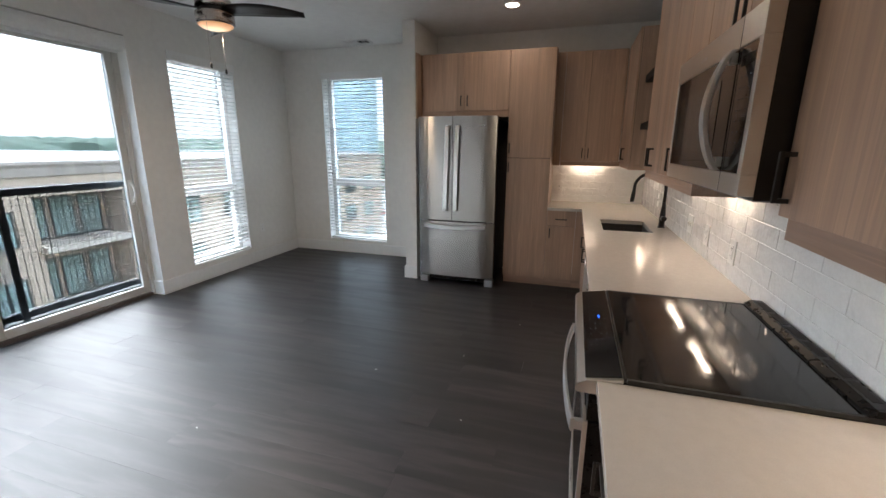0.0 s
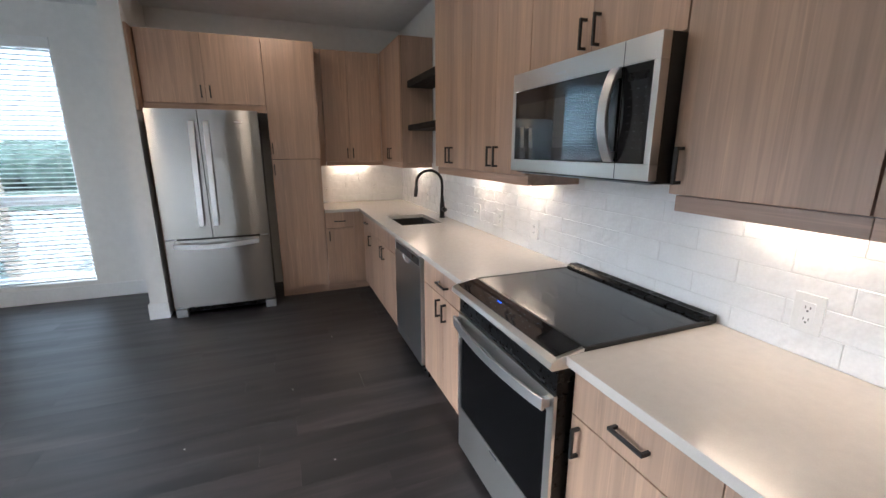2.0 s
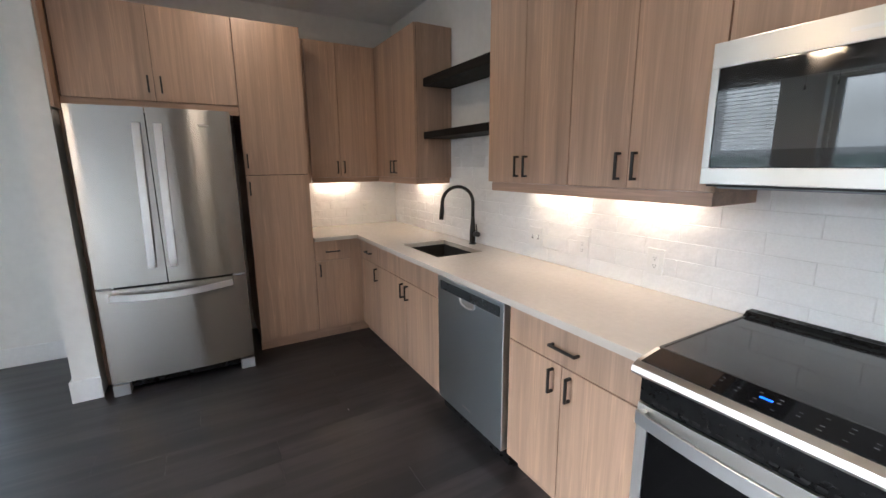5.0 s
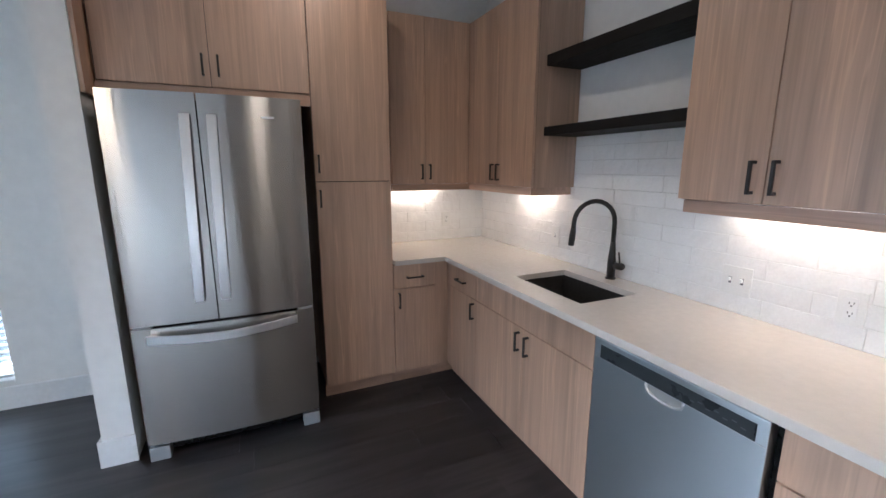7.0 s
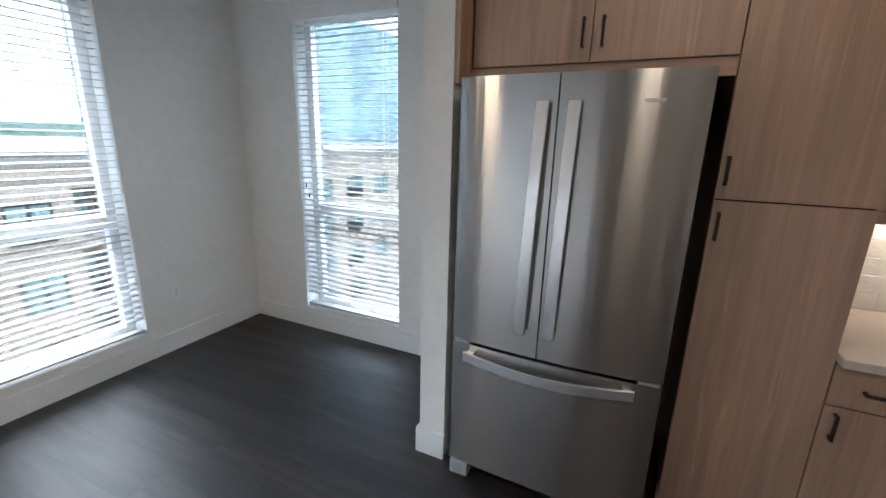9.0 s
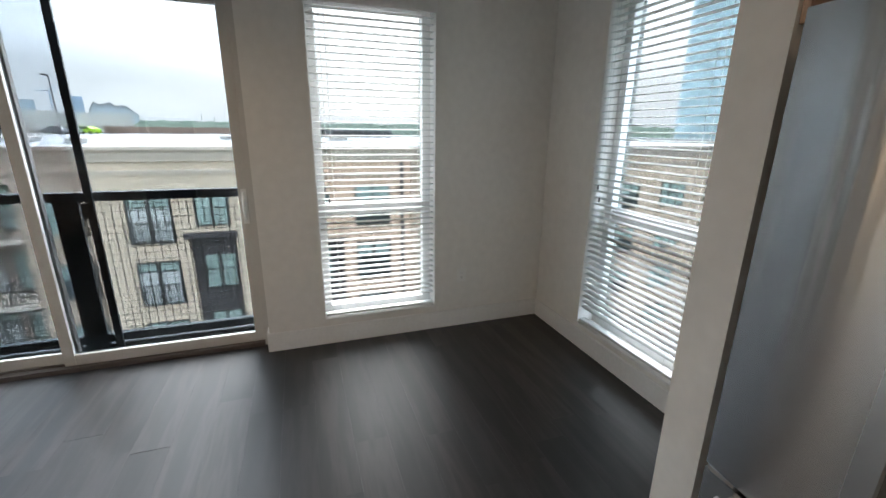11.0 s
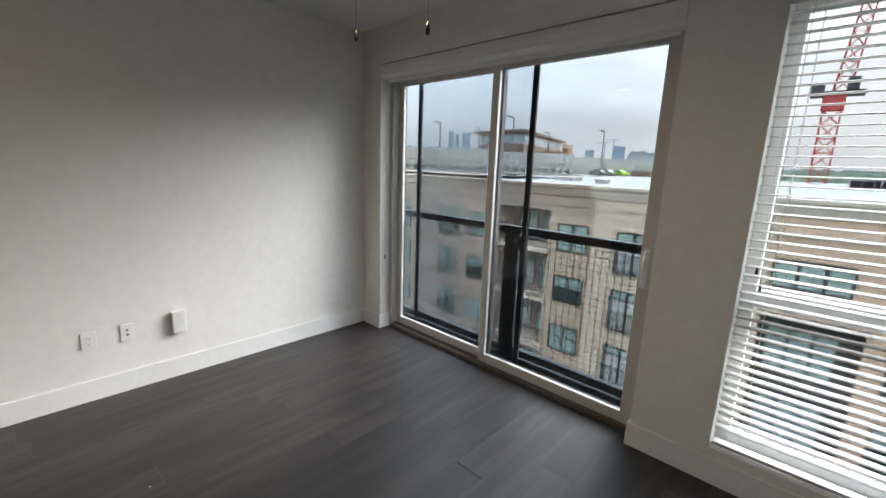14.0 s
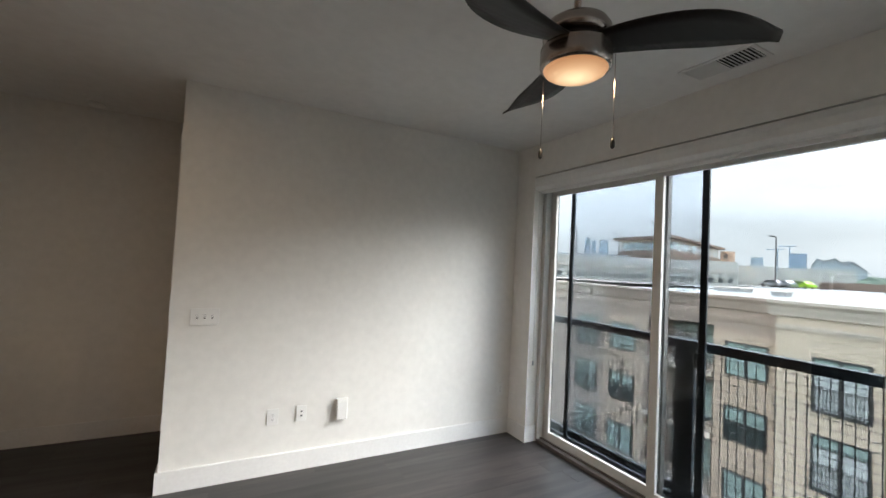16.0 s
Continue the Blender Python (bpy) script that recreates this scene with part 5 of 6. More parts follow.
cream = thing("apartment_building", (FX - 8, 1, GZ), "cream stucco four-storey apartment building with french doors and parapet", "building", "buildings across the street")
part("wall", boxes((FX - 18, FX, -6.35, -2.88, GZ, 0.72), (FX - 18, FX, -0.86, 1.05, GZ, 0.72), (FX - 18, FX, -2.88, -0.86, -3.26, 0.72), (FX - 18, FX - 0.5, -2.88, -0.86, GZ, -3.26)), STUCCO, cream)
part("cornice", cornice(FX, -6.6, 7.9, 0.80), TRIMSTONE, cream, "pale stepped cornice")
part("string_course", course(FX, -6.37, 1.05, -0.28), TRIMSTONE, cream)
part("roof", boxes((FX - 90, FX - 0.5, -6.6, 7.9, 0.60, 0.74)), MEMBRANE, cream, "white flat roof membrane")
part("wall", boxes((FX - 18, FX - 0.02, 1.051, 7.8, -3.9, 0.72), (FX - 18, FX - 0.02, 4.2, 7.8, GZ, -3.9), (FX - 18, FX - 0.55, 1.051, 4.2, GZ, -3.9)), PEACH, cream, "peach stucco wall")
part("string_course", course(FX - 0.02, 1.051, 7.8, -0.55), TRIMSTONE, cream)
for y in (-5.6, -4.2, -2.6, -0.9):
    part("panel_joint", boxes((FX + 0.001, FX + 0.006, y, y + 0.03, -0.27, 0.13)), TAN, cream)
part("bay_panel", boxes((FX - 0.499, FX - 0.44, -2.879, -0.861, GZ, -3.261)), BAY, cream, "dark grey bay cladding")
part("bay_panel", boxes((FX - 0.549, FX - 0.49, 1.052, 4.199, GZ, -3.901)), BAY, cream, "dark grey bay cladding")
part("bay_head", boxes((FX + 0.001, FX + 0.12, -3.0, -0.74, -3.36, -3.1), (FX, FX + 0.1, 0.95, 4.3, -3.98, -3.80)), BAY, cream)
part("downpipe", boxes((FX, FX + 0.12, 7.25, 7.38, GZ, 0.1)), BAY, cream, "grey rain pipe")
for k in FLOORS:
    z = -3.45 - 3.0 * k
    facade_window(cream, FX, -5.1, -3.35, z - 0.05, z + 2.1, 2, SHEER, 0.22, True)
    facade_window(cream, FX if k == 0 else FX - 0.44, -2.45, -1.0, (-2.8 if k == 0 else -6.05) - 3.0 * max(0, k - 1), (-1.25 if k == 0 else -4.25) - 3.0 * max(0, k - 1), 2, WINDARK if k == 2 else None)
    facade_window(cream, FX - 0.02, 4.85, 6.65, -3.2 - 3.0 * k, -1.1 - 3.0 * k, 2, WINDARK, 0.4)
    facade_window(cream, FX - 0.02 if k == 0 else FX - 0.49, 1.15 if k == 0 else 1.3, 3.6, (-2.7 if k == 0 else -6.4) - 3.0 * max(0, k - 1), (-1.55 if k == 0 else -4.4) - 3.0 * max(0, k - 1), 3, None, 0.4)

TX = FX - 0.7
tan = thing("apartment_building", (TX - 8, -12, GZ), "tan sided four-storey apartment wing with recessed balconies", "building", "buildings across the street")
part("wall", boxes((TX - 17, TX, -9.25, -6.36, GZ, 0.70), (TX - 17, TX, -15.8, -12.8, GZ, 0.70), (TX - 17, TX, -12.8, -9.25, -0.75, 0.70), (TX - 17, TX - 1.6, -12.8, -9.25, GZ, -0.75)), TAN, tan)
part("lower_wall", boxes((TX + 0.001, TX + 0.05, -9.25, -6.36, GZ, -1.0), (TX + 0.001, TX + 0.05, -15.8, -12.8, GZ, -1.0)), BRICKM, tan, "tan brick facing")
part("cornice", cornice(TX, -15.9, -6.36, 0.78, 0.3), TAN, tan)
part("string_course", course(TX, -15.8, -6.36, -0.3), TAN, tan)
part("roof", boxes((TX - 80, TX - 0.5, -15.9, -6.601, 0.60, 0.73)), MEMBRANE, tan, "white flat roof membrane")
for k in FLOORS:
    z = -2.85 - 3.0 * k
    facade_window(tan, TX + 0.05, -8.66, -6.88, z - 0.13, z + 1.45, 2, WINDARK if k % 2 else None)
    facade_window(tan, TX + 0.05, -15.36, -13.55, z - 0.13, z + 1.45, 2, WINDARK if k % 2 else None)
    slab_z = -3.25 - 3.0 * k
    part("balcony_slab", boxes((TX - 1.6, TX + 0.35, -12.9, -9.15, slab_z, slab_z + 0.28)), TRIMSTONE, tan, "pale balcony slab")
    bal = [(TX + 0.28, TX + 0.31, -12.85, -9.2, slab_z + 1.25, slab_z + 1.29)]
    bal += [(TX + 0.285, TX + 0.305, -12.85 + 0.12 * q, -12.83 + 0.12 * q, slab_z + 0.28, slab_z + 1.25) for q in range(31)]
    part("balcony_rail", boxes(*bal), WINFRAME, tan, "black balcony railing")
    facade_window(tan, TX - 1.6, -12.3, -10.9, slab_z + 0.29, slab_z + 2.3, 2, SHEER, 0.25)
    facade_window(tan, TX - 1.6, -10.6, -9.5, slab_z + 0.29, slab_z + 2.3, 1, None, 0.25)
grey = thing("apartment_building", (TX - 8, -24, GZ), "grey sided apartment wing further along the street", "building", "buildings across the street")
part("wall", boxes((TX - 16, TX - 0.6, -60, -15.81, GZ, 0.72)), GREIGE, grey)
part("cornice", cornice(TX - 0.6, -60, -15.91, 0.80, 0.3), TRIMSTONE, grey)
part("string_course", course(TX - 0.6, -60, -15.91, -0.3), TRIMSTONE, grey)
part("roof", boxes((TX - 80, TX - 1.1, -23, -15.901, 0.60, 0.72), (-33.5, TX - 1.1, -60, -23.001, 0.60, 0.72)), MEMBRANE, grey, "white flat roof membrane")
for k in FLOORS:
    for q in range(5):
        facade_window(grey, TX - 0.6, -18.6 - 5 * q, -16.9 - 5 * q, -3.35 - 3.0 * k, -1.35 - 3.0 * k, 2, None, 0.25, q == 0)

BX = FX - 0.3
brown = thing("apartment_building", (BX - 10, 30, GZ), "beige brick apartment wing with recessed balconies and dark windows", "building", "buildings across the street")
part("wall", boxes((BX - 19, BX, 7.91, 10.9, GZ, 0.70), (BX - 19, BX, 14.85, 46, GZ, 0.70), (BX - 19, BX, 10.9, 14.85, -0.75, 0.70), (BX - 19, BX - 1.6, 10.9, 14.85, GZ, -0.75)), BRICKM, brown)
part("cornice", cornice(BX, 7.92, 46.2, 0.80, 0.3), GREIGE, brown)
part("string_course", course(BX, 7.92, 46, -0.3), GREIGE, brown)
part("roof", boxes((BX - 70, BX - 0.5, 7.92, 46, 0.60, 0.74)), MEMBRANE, brown, "white flat roof membrane")
for k in FLOORS:
    slab_z = -3.25 - 3.0 * k
    part("balcony_slab", boxes((BX - 1.6, BX + 0.5, 10.8, 14.95, slab_z, slab_z + 0.28)), TRIMSTONE, brown, "pale balcony slab")
    bal = [(BX + 0.42, BX + 0.45, 10.9, 14.85, slab_z + 1.25, slab_z + 1.29)]
    bal += [(BX + 0.425, BX + 0.445, 10.9 + 0.12 * q, 10.92 + 0.12 * q, slab_z + 0.28, slab_z + 1.25) for q in range(33)]
    part("balcony_rail", boxes(*bal), WINFRAME, brown, "black balcony railing")
    for y in (11.1, 12.35, 13.6):
        facade_window(brown, BX - 1.6, y, y + 1.05, slab_z + 0.29, slab_z + 2.3, 1, None, 0.25)
    facade_window(brown, BX, 8.6, 10.1, slab_z + 0.4, slab_z + 2.0, 2, None)
    facade_window(brown, BX, 15.3, 15.9, slab_z + 0.4, slab_z + 2.2, 1, None)
    for q in range(7):
        facade_window(brown, BX, 17.4 + 4 * q, 19.5 + 4 * q, -3.2 - 3.0 * k, -1.55 - 3.0 * k, 3, WINDARK if q % 2 else None)

# machines on the roofs
unit = thing("rooftop_condenser", (-44, 3, 0.74), "grey rooftop air conditioning condenser on the white roof", "air conditioner", "rooftop condensers")
part("case", boxes((-44.45, -43.55, 2.55, 3.45, 0.80, 1.55), soft=0.03), GREYPLASTIC, unit)
part("fan_guard", turned([(0.34, 1.551), (0.36, 1.60), (0.30, 1.61)], (-44, 3), 18), BODY, unit)
part("grille", boxes((-43.548, -43.53, 2.62, 3.38, 0.86, 1.48)), BODY, unit, "dark side grille")
part("skid", boxes((-44.5, -43.5, 2.6, 2.7, 0.741, 0.799), (-44.5, -43.5, 3.3, 3.4, 0.741, 0.799)), BAY, unit)
unit.location.x, unit.location.y = -58, 3.6
for k in range(16):
    copy_thing(unit, pose(-58 - 2.2 * (k % 2) - 0.25 * random.random(), 4.4 + 0.66 * k, 0.74))
for k, (x, y, w) in enumerate(((-33, -13, 1.6), (-36, -20, 1.2), (-40, -3, 0.9), (-38, 5.5, 1.4), (-30, -9, 0.7))):
    t = thing("roof_hatch", (x, y, 0.74), "low pale rooftop curb with a metal cap", "roof vent", "roof hatches")
    part("curb", boxes((x - w / 2, x + w / 2, y - w / 2, y + w / 2, 0.745, 0.95)), MEMBRANE, t)
    part("cap", boxes((x - w / 2 - 0.06, x + w / 2 + 0.06, y - w / 2 - 0.06, y + w / 2 + 0.06, 0.951, 1.02), soft=0.02), TRIMSTONE, t)

# parking garage with a building on top of it
ga, gb = Vector(polar(141, 72)), Vector(polar(116.3, 84))
gn = Vector((-(gb - ga).y, (gb - ga).x)).normalized()
if gn.y > 0:
    gn = -gn
gu = (gb - ga).normalized()
gl = (gb - ga).length
garage = thing("parking_garage", (*((ga + gb) / 2), GZ), "white walled parking garage with small square openings", "building")
part("wall", prism([tuple(ga), tuple(gb), tuple(gb + gn * 40), tuple(ga + gn * 40)], GZ, 4.35), WHITEWALL, garage)
part("band", prism([tuple(ga - gn * 0.15), tuple(gb - gn * 0.15), tuple(gb - gn * 0.001), tuple(ga - gn * 0.001)], 2.55, 2.7), TRIMSTONE, garage)
for k in range(22):
    c = ga + gu * (1.5 + k * (gl - 3) / 21)
    part("opening", prism([tuple(c - gn * 0.05), tuple(c + gu * 0.7 - gn * 0.05), tuple(c + gu * 0.7 - gn * 0.002), tuple(c - gn * 0.002)], 0.85, 1.6), WINDARK, garage, "small dark square opening")
part("roof_rail", prism([tuple(ga + gn * 0.1), tuple(ga + gu * gl * 0.5 + gn * 0.1), tuple(ga + gu * gl * 0.5 + gn * 0.16), tuple(ga + gn * 0.16)], 4.351, 4.6), HAZE1, garage)

corners = [Vector(polar(128.5, 88)), Vector(polar(122.9, 80)), Vector(polar(118.2, 109))]
corners.append(corners[0] + corners[2] - corners[1])
heart = (corners[0] + corners[2]) / 2
pent = thing("rooftop_building", (*heart, 4.35), "brown roofed modern building with ribbon windows above the garage", "building")
part("wall", prism([tuple(p) for p in corners], 4.0, 7.85), BRICKM, pent)
part("lower_storey", prism([tuple(heart + (p - heart) * 1.06) for p in corners], 3.6, 5.75), BROWN, pent, "dark brown lower storey")
part("roof", prism([tuple(heart + (p - heart) * 1.16) for p in corners], 7.851, 8.3), BROWN, pent, "brown flat overhanging roof")
for p, q, n in ((corners[0], corners[1], 4), (corners[1], corners[2], 6)):
    u = (q - p).normalized()
    length = (q - p).length
    away = Vector((u.y, -u.x))
    if away.dot(p - heart) < 0:
        away = -away
    for k in range(n):
        e = p + u * (0.5 + k * length / n)
        w = length / n - (0.5 if n == 4 else 1.6)
        part("window", prism([tuple(e + away * 0.08), tuple(e + u * w + away * 0.08), tuple(e + u * w + away * 0.002), tuple(e + away * 0.002)], 6.0, 7.45), CURTAIN, pent, "blue ribbon window")
oa = Vector(polar(118.0, 112))
pu = (Vector(polar(116.7, 112)) - oa).normalized()
pn = Vector((pu.y, -pu.x))
if pn.dot(oa - EYE.xy) < 0:
    pn = -pn
annex = thing("rooftop_annex", (*oa, 4.35), "small orange stucco block beside the brown roofed building", "building")
part("wall", prism([tuple(oa), tuple(oa + pu * 2.7), tuple(oa + pu * 2.7 + pn * 6), tuple(oa + pn * 6)], 4.0, 7.65), PEACH, annex)
part("window", prism([tuple(oa + pu * 0.7 - pn * 0.05), tuple(oa + pu * 1.3 - pn * 0.05), tuple(oa + pu * 1.3 - pn * 0.002), tuple(oa + pu * 0.7 - pn * 0.002)], 6.0, 6.9), WINDARK, annex)


def far_block(name, az0, az1, d, el, mat, label, depth=12, bands=0):
    a, b = Vector(polar(az0, d)), Vector(polar(az1, d))
    out = (a + b - 2 * EYE.xy).normalized()
    t = thing(name, (*((a + b) / 2), GZ), label, "building")
    top = rise(el, d)
    part("wall", prism([tuple(a), tuple(b), tuple(b + out * depth), tuple(a + out * depth)], GZ, top), mat, t)
    for k in range(bands):
        z = top - (k + 1) * (top + 2) / (bands + 1)
        part("window_band", prism([tuple(a - out * 0.3), tuple(b - out * 0.3), tuple(b - out * 0.01), tuple(a - out * 0.01)], z - (top + 2) / (bands + 1) * 0.2, z + (top + 2) / (bands + 1) * 0.2), HAZE2, t)
    return t


far_block("garage_wing", 116.25, 112.9, 120, 1.55, WHITEWALL, "low white garage wing beyond the roof", 10)
far_block("low_white_building", 112.85, 106.8, 130, 1.45, WHITEWALL, "long low white building with flat roof", 25)
far_block("low_brown_building", 109.5, 97.5, 85, 0.15, BROWN, "low brown flat roofed building behind the white roof", 15)
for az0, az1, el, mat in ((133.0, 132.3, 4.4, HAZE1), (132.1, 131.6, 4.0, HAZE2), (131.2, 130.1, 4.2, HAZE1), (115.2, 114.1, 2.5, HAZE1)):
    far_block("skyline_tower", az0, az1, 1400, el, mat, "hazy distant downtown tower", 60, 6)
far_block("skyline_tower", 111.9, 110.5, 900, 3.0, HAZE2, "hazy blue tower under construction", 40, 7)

stadium = thing("stadium", (*polar(108.5, 800), GZ), "distant stadium with a faceted glass and steel roof", "stadium")
pts = [polar(110.15 - 0.45 * k, 800) for k in range(10)]
tops = [1.7, 2.45, 2.2, 2.3, 2.5, 2.05, 2.2, 2.15, 1.7, 1.3]
bm = bmesh.new()
lo = [bm.verts.new((*p, GZ)) for p in pts]
hi = [bm.verts.new((*p, rise(e, 800))) for p, e in zip(pts, tops)]
bk = [bm.verts.new((p[0] - 60, p[1] - 10, rise(e * 0.75, 800))) for p, e in zip(pts, tops)]
for k in range(9):
    bm.faces.new((lo[k], lo[k + 1], hi[k + 1], hi[k]))
    bm.faces.new((hi[k], hi[k + 1], bk[k + 1], bk[k]))
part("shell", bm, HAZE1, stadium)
bm = bmesh.new()
for k in range(9):
    a, b = Vector((*pts[k], rise(tops[k], 799))), Vector((*pts[k + 1], rise(tops[k + 1], 799)))
    up = Vector((0, 0, 1.6))
    off = Vector((1.5, 0.3, 0))
    bm.faces.new([bm.verts.new(v) for v in (a - up + off, b - up + off, b + up + off, a + up + off)])
part("roof_edge", bm, GREYPLASTIC, stadium, "dark zigzag roof edge")


def street_light(az, d, el_top, base, twin=False):
    x, y = polar(az, d)
    top = rise(el_top, d)
    s = thing("street_light", (x, y, base), "tall dark parking deck light pole with a flat head", "street light", "light poles")
    part("pole", tube([(x, y, base), (x, y, top)], [0.11, 0.07], 8), BAY, s)
    part("arm", boxes((x, x + 0.9, y - 0.04, y + 0.04, top - 0.06, top + 0.02)), BAY, s)
    part("lamp_head", boxes((x + 0.5, x + 1.5, y - 0.2, y + 0.2, top - 0.03, top + 0.09), soft=0.02), BAY, s)
    return s


street_light(113.0, 70, 4.75, -1)
street_light(124.3, 56, 6.35, 4.35)
street_light(119.7, 78, 4.45, 4.35)
street_light(134.0, 73, 5.45, 4.35)
street_light(128.8, 73, 5.0, 4.35)
for az in (95.5, 97.2, 99.0, 100.3):
    x, y = polar(az, 140)
    m = thing("light_mast", (x, y, GZ), "thin white mast far off", "mast", "light masts")
    part("pole", tube([(x, y, GZ), (x, y, rise(1.7 + 0.25 * math.sin(az), 140))], 0.12, 6), WHITEWALL, m)


def car(x, y, z, paint, label, turn=0):
    c = thing("car", (x, y, z), label, "car", "parked cars")
    body = profile_y([(x - 2.2, z + 0.35), (x - 2.2, z + 0.75), (x - 1.3, z + 0.92), (x - 0.7, z + 1.42), (x + 1.0, z + 1.45), (x + 1.7, z + 0.98), (x + 2.2, z + 0.9), (x + 2.25, z + 0.35)], y - 0.88, y + 0.88)
    part("body", body, paint, c)
    part("side_window", profile_y([(x - 1.05, z + 0.96), (x - 0.62, z + 1.36), (x + 0.92, z + 1.38), (x + 1.4, z + 0.98)], y - 0.89, y + 0.89), WINDARK, c)
    part("windscreen", profile_y([(x - 1.32, z + 0.94), (x - 0.74, z + 1.40), (x - 0.70, z + 1.38), (x - 1.28, z + 0.92)], y - 0.75, y + 0.75), WINDARK, c)
    for wx in (-1.35, 1.4):
        for wy in (-0.8, 0.8):
            part("wheel", tube([(x + wx, y + wy - 0.1, z + 0.33), (x + wx, y + wy + 0.1, z + 0.33)], 0.33, 14), BLACK, c)
    c.rotation_euler[2] = radians(turn)
    return c


LIME = material("lime_paint", (0.35, 0.60, 0.02), 0.3)
SILVER = material("silver_paint", (0.45, 0.46, 0.48), 0.3, 0.4)
REDCAR = material("red_car_paint", (0.35, 0.03, 0.03), 0.3)
DARKCAR = material("dark_car_paint", (0.04, 0.045, 0.05), 0.25)
deck = structure("parking_deck", prism([polar(117, 98), polar(104, 98), polar(104, 118), polar(117, 118)], 0.2, 0.35), concrete, "concrete parking deck beyond the roof", "parking deck")
for az, mat, text in ((110.9, LIME, "lime green parked van on the deck"), (113.2, SILVER, "silver parked car on the deck"), (112.3, SILVER, "silver parked car on the deck")):
    x, y = polar(az, 105)
    car(x, y, 0.36, mat, text, 70)
lot = [car(-40, 50, GZ + 0.2, SILVER, "silver parked car in the lot"), car(-36, 50, GZ + 0.2, REDCAR, "red parked car in the lot"), car(-32, 50, GZ + 0.2, DARKCAR, "dark parked car in the lot")]
for c in lot:
    c.rotation_euler[2] = radians(90)
for k in range(36):
    if k % 12 > 7:
        continue
    c = copy_thing(lot[(k * 7) % 3], pose(-72 + 4.1 * (k % 12) + random.uniform(-0.3, 0.3), 60 + 12 * (k // 12), GZ + 0.2))
    c.rotation_euler[2] = radians(90 + random.uniform(-2, 2))

structure("plaza", prism([polar(28, 62), polar(23, 62), polar(18, 96), polar(10, 96), polar(8, 150), polar(28.5, 150)], GZ + 0.26, GZ + 0.30), concrete, "bright concrete plaza beside the parking lot", "pavement")

north = thing("apartment_building", (-60, 118, GZ), "beige brick apartment building beyond the parking lot", "building")
na, nb = Vector((-125, 96)), Vector((-64, 110.8))
nu = (nb - na).normalized()
nn = Vector((-nu.y, nu.x))
part("wall", prism([tuple(na), tuple(nb), tuple(nb + nn * 20), tuple(na + nn * 20)], GZ, -0.4), BRICKM, north)
part("roof", prism([tuple(na - nn * 0.4), tuple(nb - nn * 0.4), tuple(nb + nn * 20.4), tuple(na + nn * 20.4)], -0.399, 0.35), MEMBRANE, north, "white flat roof edge")
for k in range(4):
    for q in range(14):
        c = na + nu * (3 + q * 4.1)
        part("window", prism([tuple(c - nn * 0.08), tuple(c + nu * 2.1 - nn * 0.08), tuple(c + nu * 2.1 - nn * 0.002), tuple(c - nn * 0.002)], -3.4 - 3.2 * k, -1.6 - 3.2 * k), WINDARK, north, "dark window")

tower = thing("glass_tower", (*polar(34, 175), GZ), "tall blue glass office tower with a sloping top", "building")


def curtain(az0, az1, d, el0, el1):
    a, b = Vector(polar(az0, d)), Vector(polar(az1, d))
    out = (a + b - 2 * EYE.xy).normalized()
    t0, t1 = rise(el0, d), rise(el1, d)
    bm = bmesh.new()
    base = [a, b, b + out * 25, a + out * 25]
    lo = [bm.verts.new((*p, GZ)) for p in base]
    hi = [bm.verts.new((*p, t)) for p, t in zip(base, (t0, t1, t1, t0))]
    bm.faces.new(hi)
    for k in range(4):
        bm.faces.new((lo[k], lo[(k + 1) % 4], hi[(k + 1) % 4], hi[k]))
    bmesh.ops.recalc_face_normals(bm, faces=bm.faces)
    body = part("glass_body", bm, CURTAIN, tower, "blue reflective curtain wall")
    u, width = (b - a).normalized(), (b - a).length
    bars = bmesh.new()
    z = GZ + 3.8
    while z < min(t0, t1) - 0.5:
        for p in (prism([tuple(a - out * 0.2), tuple(b - out * 0.2), tuple(b - out * 0.01), tuple(a - out * 0.01)], z, z + 0.55),):
            m = bpy.data.meshes.new("tmp")
            p.to_mesh(m)
            p.free()
            bars.from_mesh(m)
            bpy.data.meshes.remove(m)
        z += 3.8
    n = int(width / 3)
    for k in range(n + 1):
        c = a + u * (width * k / n)
        wide = 0.9 if k % 4 == 0 else 0.15
        p = prism([tuple(c - out * 0.3 - u * wide / 2), tuple(c - out * 0.3 + u * wide / 2), tuple(c - out * 0.21 + u * wide / 2), tuple(c - out * 0.21 - u * wide / 2)], GZ, t0 + (t1 - t0) * k / n - 0.2)
        m = bpy.data.meshes.new("tmp")
        p.to_mesh(m)
        p.free()
        bars.from_mesh(m)
        bpy.data.meshes.remove(m)
    tagged(part("mullions", bars, MULLION, body), kind="stuff")


curtain(42.6, 37.2, 172, 19, 17)
curtain(37.1, 26.2, 180, 14, 11)

# tower crane
cx, cy = polar(91.8, 92)
crane = thing("tower_crane", (cx, cy, GZ), "red lattice tower crane with a raised jib", "crane")


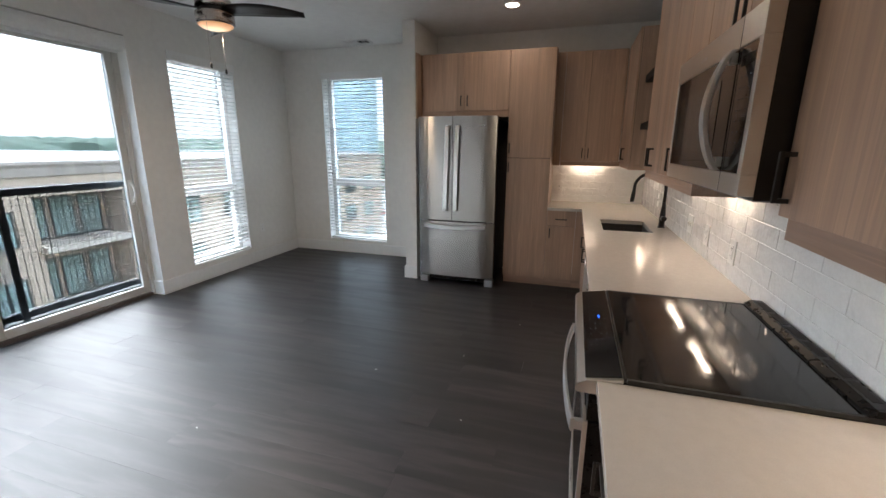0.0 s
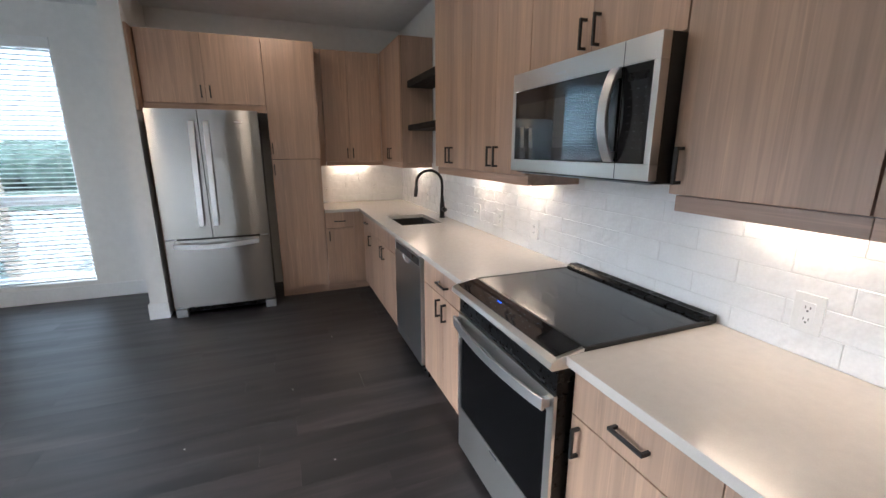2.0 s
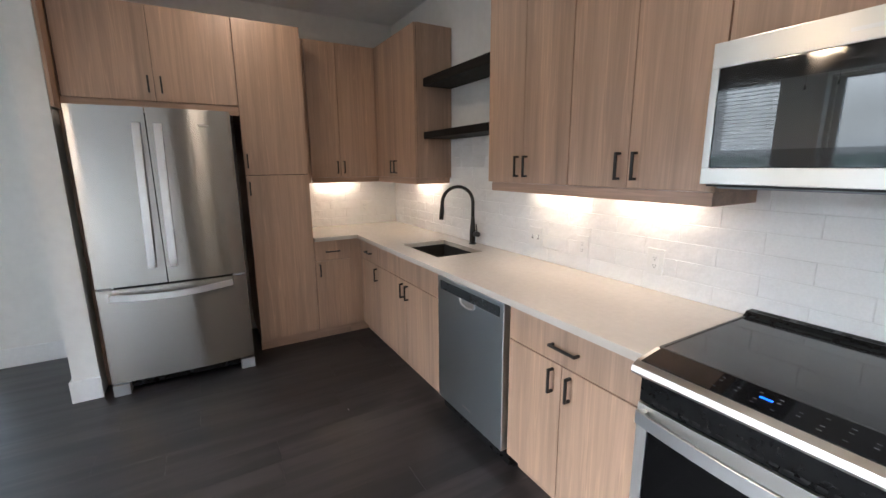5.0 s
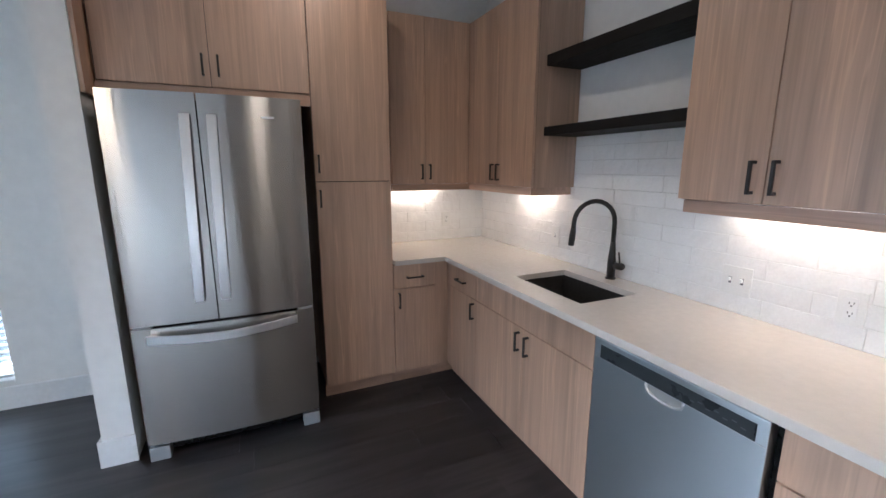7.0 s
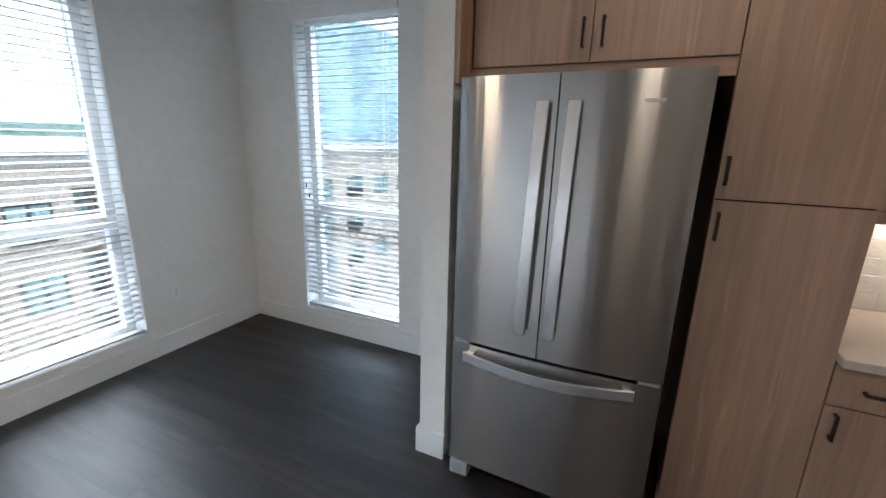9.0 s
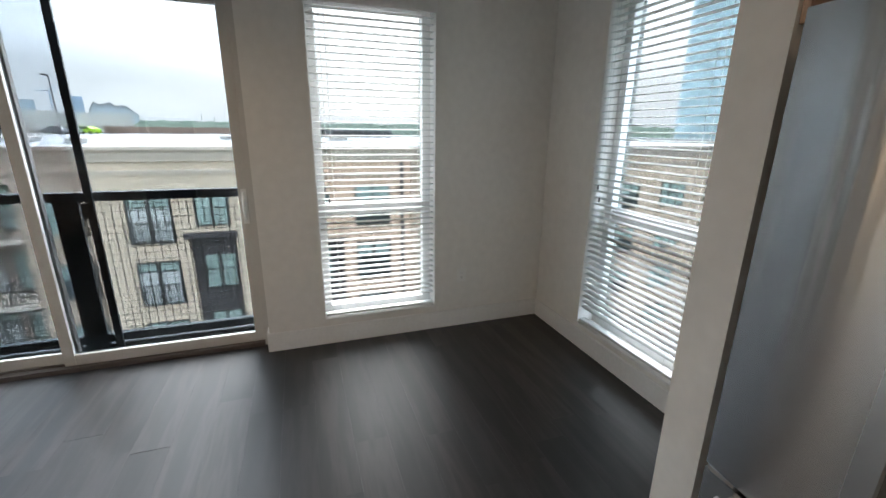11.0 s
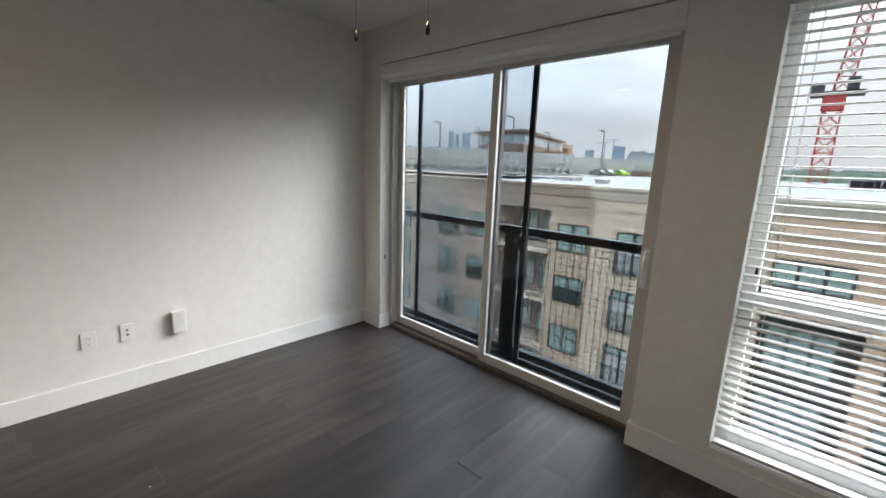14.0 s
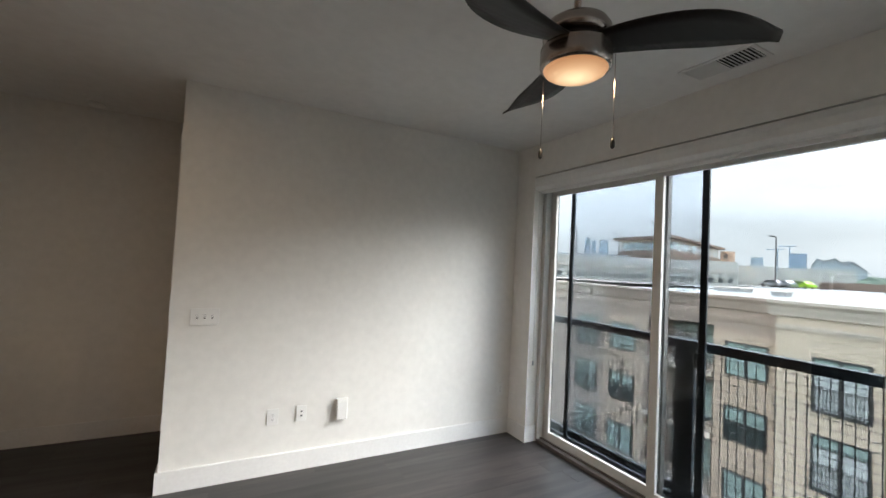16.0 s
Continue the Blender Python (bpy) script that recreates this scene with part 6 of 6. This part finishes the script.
def lattice(p0, p1, w0, w1, bays):
    bm = bmesh.new()
    p0, p1 = Vector(p0), Vector(p1)
    axis = (p1 - p0).normalized()
    s = axis.cross(Vector((1, 0, 0.01))).normalized()
    t = axis.cross(s).normalized()
    r = 0.09

    def bar(a, b, rr):
        m = bpy.data.meshes.new("tmp")
        p = tube([a, b], rr, 4)
        p.to_mesh(m)
        p.free()
        bm.from_mesh(m)
        bpy.data.meshes.remove(m)
    corner = [(1, 1), (1, -1), (-1, -1), (-1, 1)]
    for k in range(bays):
        u0, u1 = k / bays, (k + 1) / bays
        a0, a1 = w0 + (w1 - w0) * u0, w0 + (w1 - w0) * u1
        c0, c1 = p0.lerp(p1, u0), p0.lerp(p1, u1)
        for q in range(4):
            (i, j), (m2, n2) = corner[q], corner[(q + 1) % 4]
            A, B = c0 + (s * i + t * j) * a0 / 2, c1 + (s * i + t * j) * a1 / 2
            C, E = c0 + (s * m2 + t * n2) * a0 / 2, c1 + (s * m2 + t * n2) * a1 / 2
            bar(A, B, r)
            bar(A, E, r * 0.6)
            bar(C, B, r * 0.6)
            bar(B, E, r * 0.6)
    return bm


top = rise(7.9, 92)
part("mast", lattice((cx, cy, GZ), (cx, cy, top), 2.2, 2.2, 13), REDPAINT, crane)
part("slewing_deck", boxes((cx - 1.6, cx + 1.6, cy - 3.0, cy + 3.4, top, top + 0.6), (cx - 1.0, cx + 1.0, cy - 3.0, cy - 1.4, top + 0.6, top + 1.7)), BAY, crane)
part("collar", boxes((cx - 1.35, cx + 1.35, cy - 1.35, cy + 1.35, top - 2.2, top - 0.01)), REDPAINT, crane)
part("cab", boxes((cx + 0.6, cx + 2.2, cy + 1.2, cy + 2.6, top + 0.61, top + 2.4), soft=0.1), WINDARK, crane)
part("jib", lattice((cx, cy + 0.6, top + 0.7), (cx + 4, cy + 3.8, top + 34), 1.9, 1.0, 16), REDPAINT, crane)
for az, d, h, j in ((112.9, 880, 3.45, 1), (111.9, 890, 3.8, -1)):
    x, y = polar(az, d)
    c = thing("far_crane", (x, y, GZ), "hazy tower crane far off", "crane", "far cranes")
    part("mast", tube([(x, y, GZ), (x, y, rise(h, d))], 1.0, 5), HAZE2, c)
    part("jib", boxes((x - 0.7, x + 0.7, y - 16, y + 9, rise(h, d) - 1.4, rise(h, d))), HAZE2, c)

# woods to the horizon
rng = random.Random(5)
proto = bmesh.new()
bmesh.ops.create_icosphere(proto, subdivisions=2, radius=1)
pv = [v.co.copy() for v in proto.verts]
pf = [[v.index for v in f.verts] for f in proto.faces]
proto.free()
verts, faces = [], []
for k in range(1500):
    d = 240 + 1300 * rng.random() ** 1.3
    az = rng.uniform(5, 128)
    x, y = polar(az, d)
    r = rng.uniform(6, 11) * (1 + d / 1500)
    topz = rise(0.15 + 0.65 * min(1, d / 900) + rng.uniform(-0.3, 0.12), d)
    base = len(verts)
    for p in pv:
        w = 1 + 0.28 * noise.noise(p * 2.1 + Vector((k, 0, 0))) + 0.16 * noise.noise(p * 5 + Vector((0, k, 0)))
        verts.append((x + p.x * r * w * 1.5, y + p.y * r * w * 1.5, topz - r + p.z * r * w))
    faces += [[base + i for i in f] for f in pf]
m = bpy.data.meshes.new("woods")
m.from_pydata(verts, [], faces)
m.materials.append(LEAF1)
tagged(new("woods", m), "green wooded hills reaching to the horizon", "trees", "", "stuff")

# ---- pieces of the setting: tiles and planks ----
def tile_wall(side, a0, a1, z0, z1, holes, name):
    """Glazed 3 x 12 inch tiles in running bond over a grout bed."""
    h, w, g, t = 0.0765, 0.304, 0.0022, 0.0085
    if side == "e":
        bed = structure(name, boxes((-0.0100, -0.0002, a0, a1, z0, z1)), GROUT, "pale grout bed of the tiled backsplash", "backsplash")
    else:
        bed = structure(name, boxes((a0, a1, KY - 0.0100, KY - 0.0002, z0, z1)), GROUT, "pale grout bed of the tiled backsplash", "backsplash")
    meshes = {}
    row, z = 0, z0
    while z < z1 - 0.004:
        top = min(z + h, z1)
        a = a0 - (w + g) * (0.5 if row % 2 else 0.0)
        while a < a1 - 0.004:
            p, q = max(a, a0), min(a + w, a1)
            if q - p > 0.01 and not any(p < hb and q > ha and z < hz1 and top > hz0 and (p >= ha and q <= hb) for ha, hb, hz0, hz1 in holes):
                key = (round(q - p, 3), round(top - z, 3))
                if key not in meshes:
                    bm = bmesh.new()
                    if side == "e":
                        box(bm, -t / 2, t / 2, -key[0] / 2, key[0] / 2, 0, key[1])
                    else:
                        box(bm, -key[0] / 2, key[0] / 2, -t / 2, t / 2, 0, key[1])
                    facing = [e for e in bm.edges if all((v.co.x < 0 if side == "e" else v.co.y < 0) for v in e.verts)]
                    bmesh.ops.bevel(bm, geom=facing, offset=0.0014, segments=1, affect="EDGES")
                    m = bpy.data.meshes.new("tile")
                    bm.to_mesh(m)
                    bm.free()
                    m.materials.append(TILE)
                    meshes[key] = m
                o = new("tile", meshes[key])
                out = 0.0062 + t / 2 - 0.003 + 0.0006 * random.random()
                o.location = (-out, (p + q) / 2, z) if side == "e" else ((p + q) / 2, KY - out, z)
                o.rotation_euler = (0, radians(random.uniform(-0.45, 0.45)), 0) if side == "e" else (radians(random.uniform(-0.45, 0.45)), 0, 0)
                o.parent = bed
            a += w + g
        z += h + g
        row += 1


tile_wall("e", -1.26, KY - 0.012, CT, 1.351, (), "backsplash_east")
tile_wall("e", 1.974, 2.884, 1.3525, 1.641, (), "backsplash_sink")
tile_wall("n", -0.99, -0.012, CT, 1.351, (), "backsplash_north")

bed = bpy.data.objects["floor"]
PW, PL, PG = 0.178, 1.22, 0.0004
meshes = {}
row, y = 0, HALL
while y < NY:
    y1 = min(y + PW, NY)
    x = -4.93 - random.uniform(0.1, 1.1)
    while x < 0:
        p, q = max(x, -4.93), min(x + PL, 0.0)
        if q - p > 0.03:
            key = (round(q - p, 2), round(y1 - y, 3))
            if key not in meshes:
                bm = boxes((-key[0] / 2 + PG / 2, key[0] / 2 - PG / 2, -key[1] / 2 + PG / 2, key[1] / 2 - PG / 2, -0.0115, 0.0))
                m = bpy.data.meshes.new("plank")
                bm.to_mesh(m)
                bm.free()
                m.materials.append(FLOORM)
                meshes[key] = m
            o = new("plank", meshes[key])
            o.location = ((p + q) / 2, (y + y1) / 2, 0)
            o.parent = bed
        x += PL
    y += PW
    row += 1
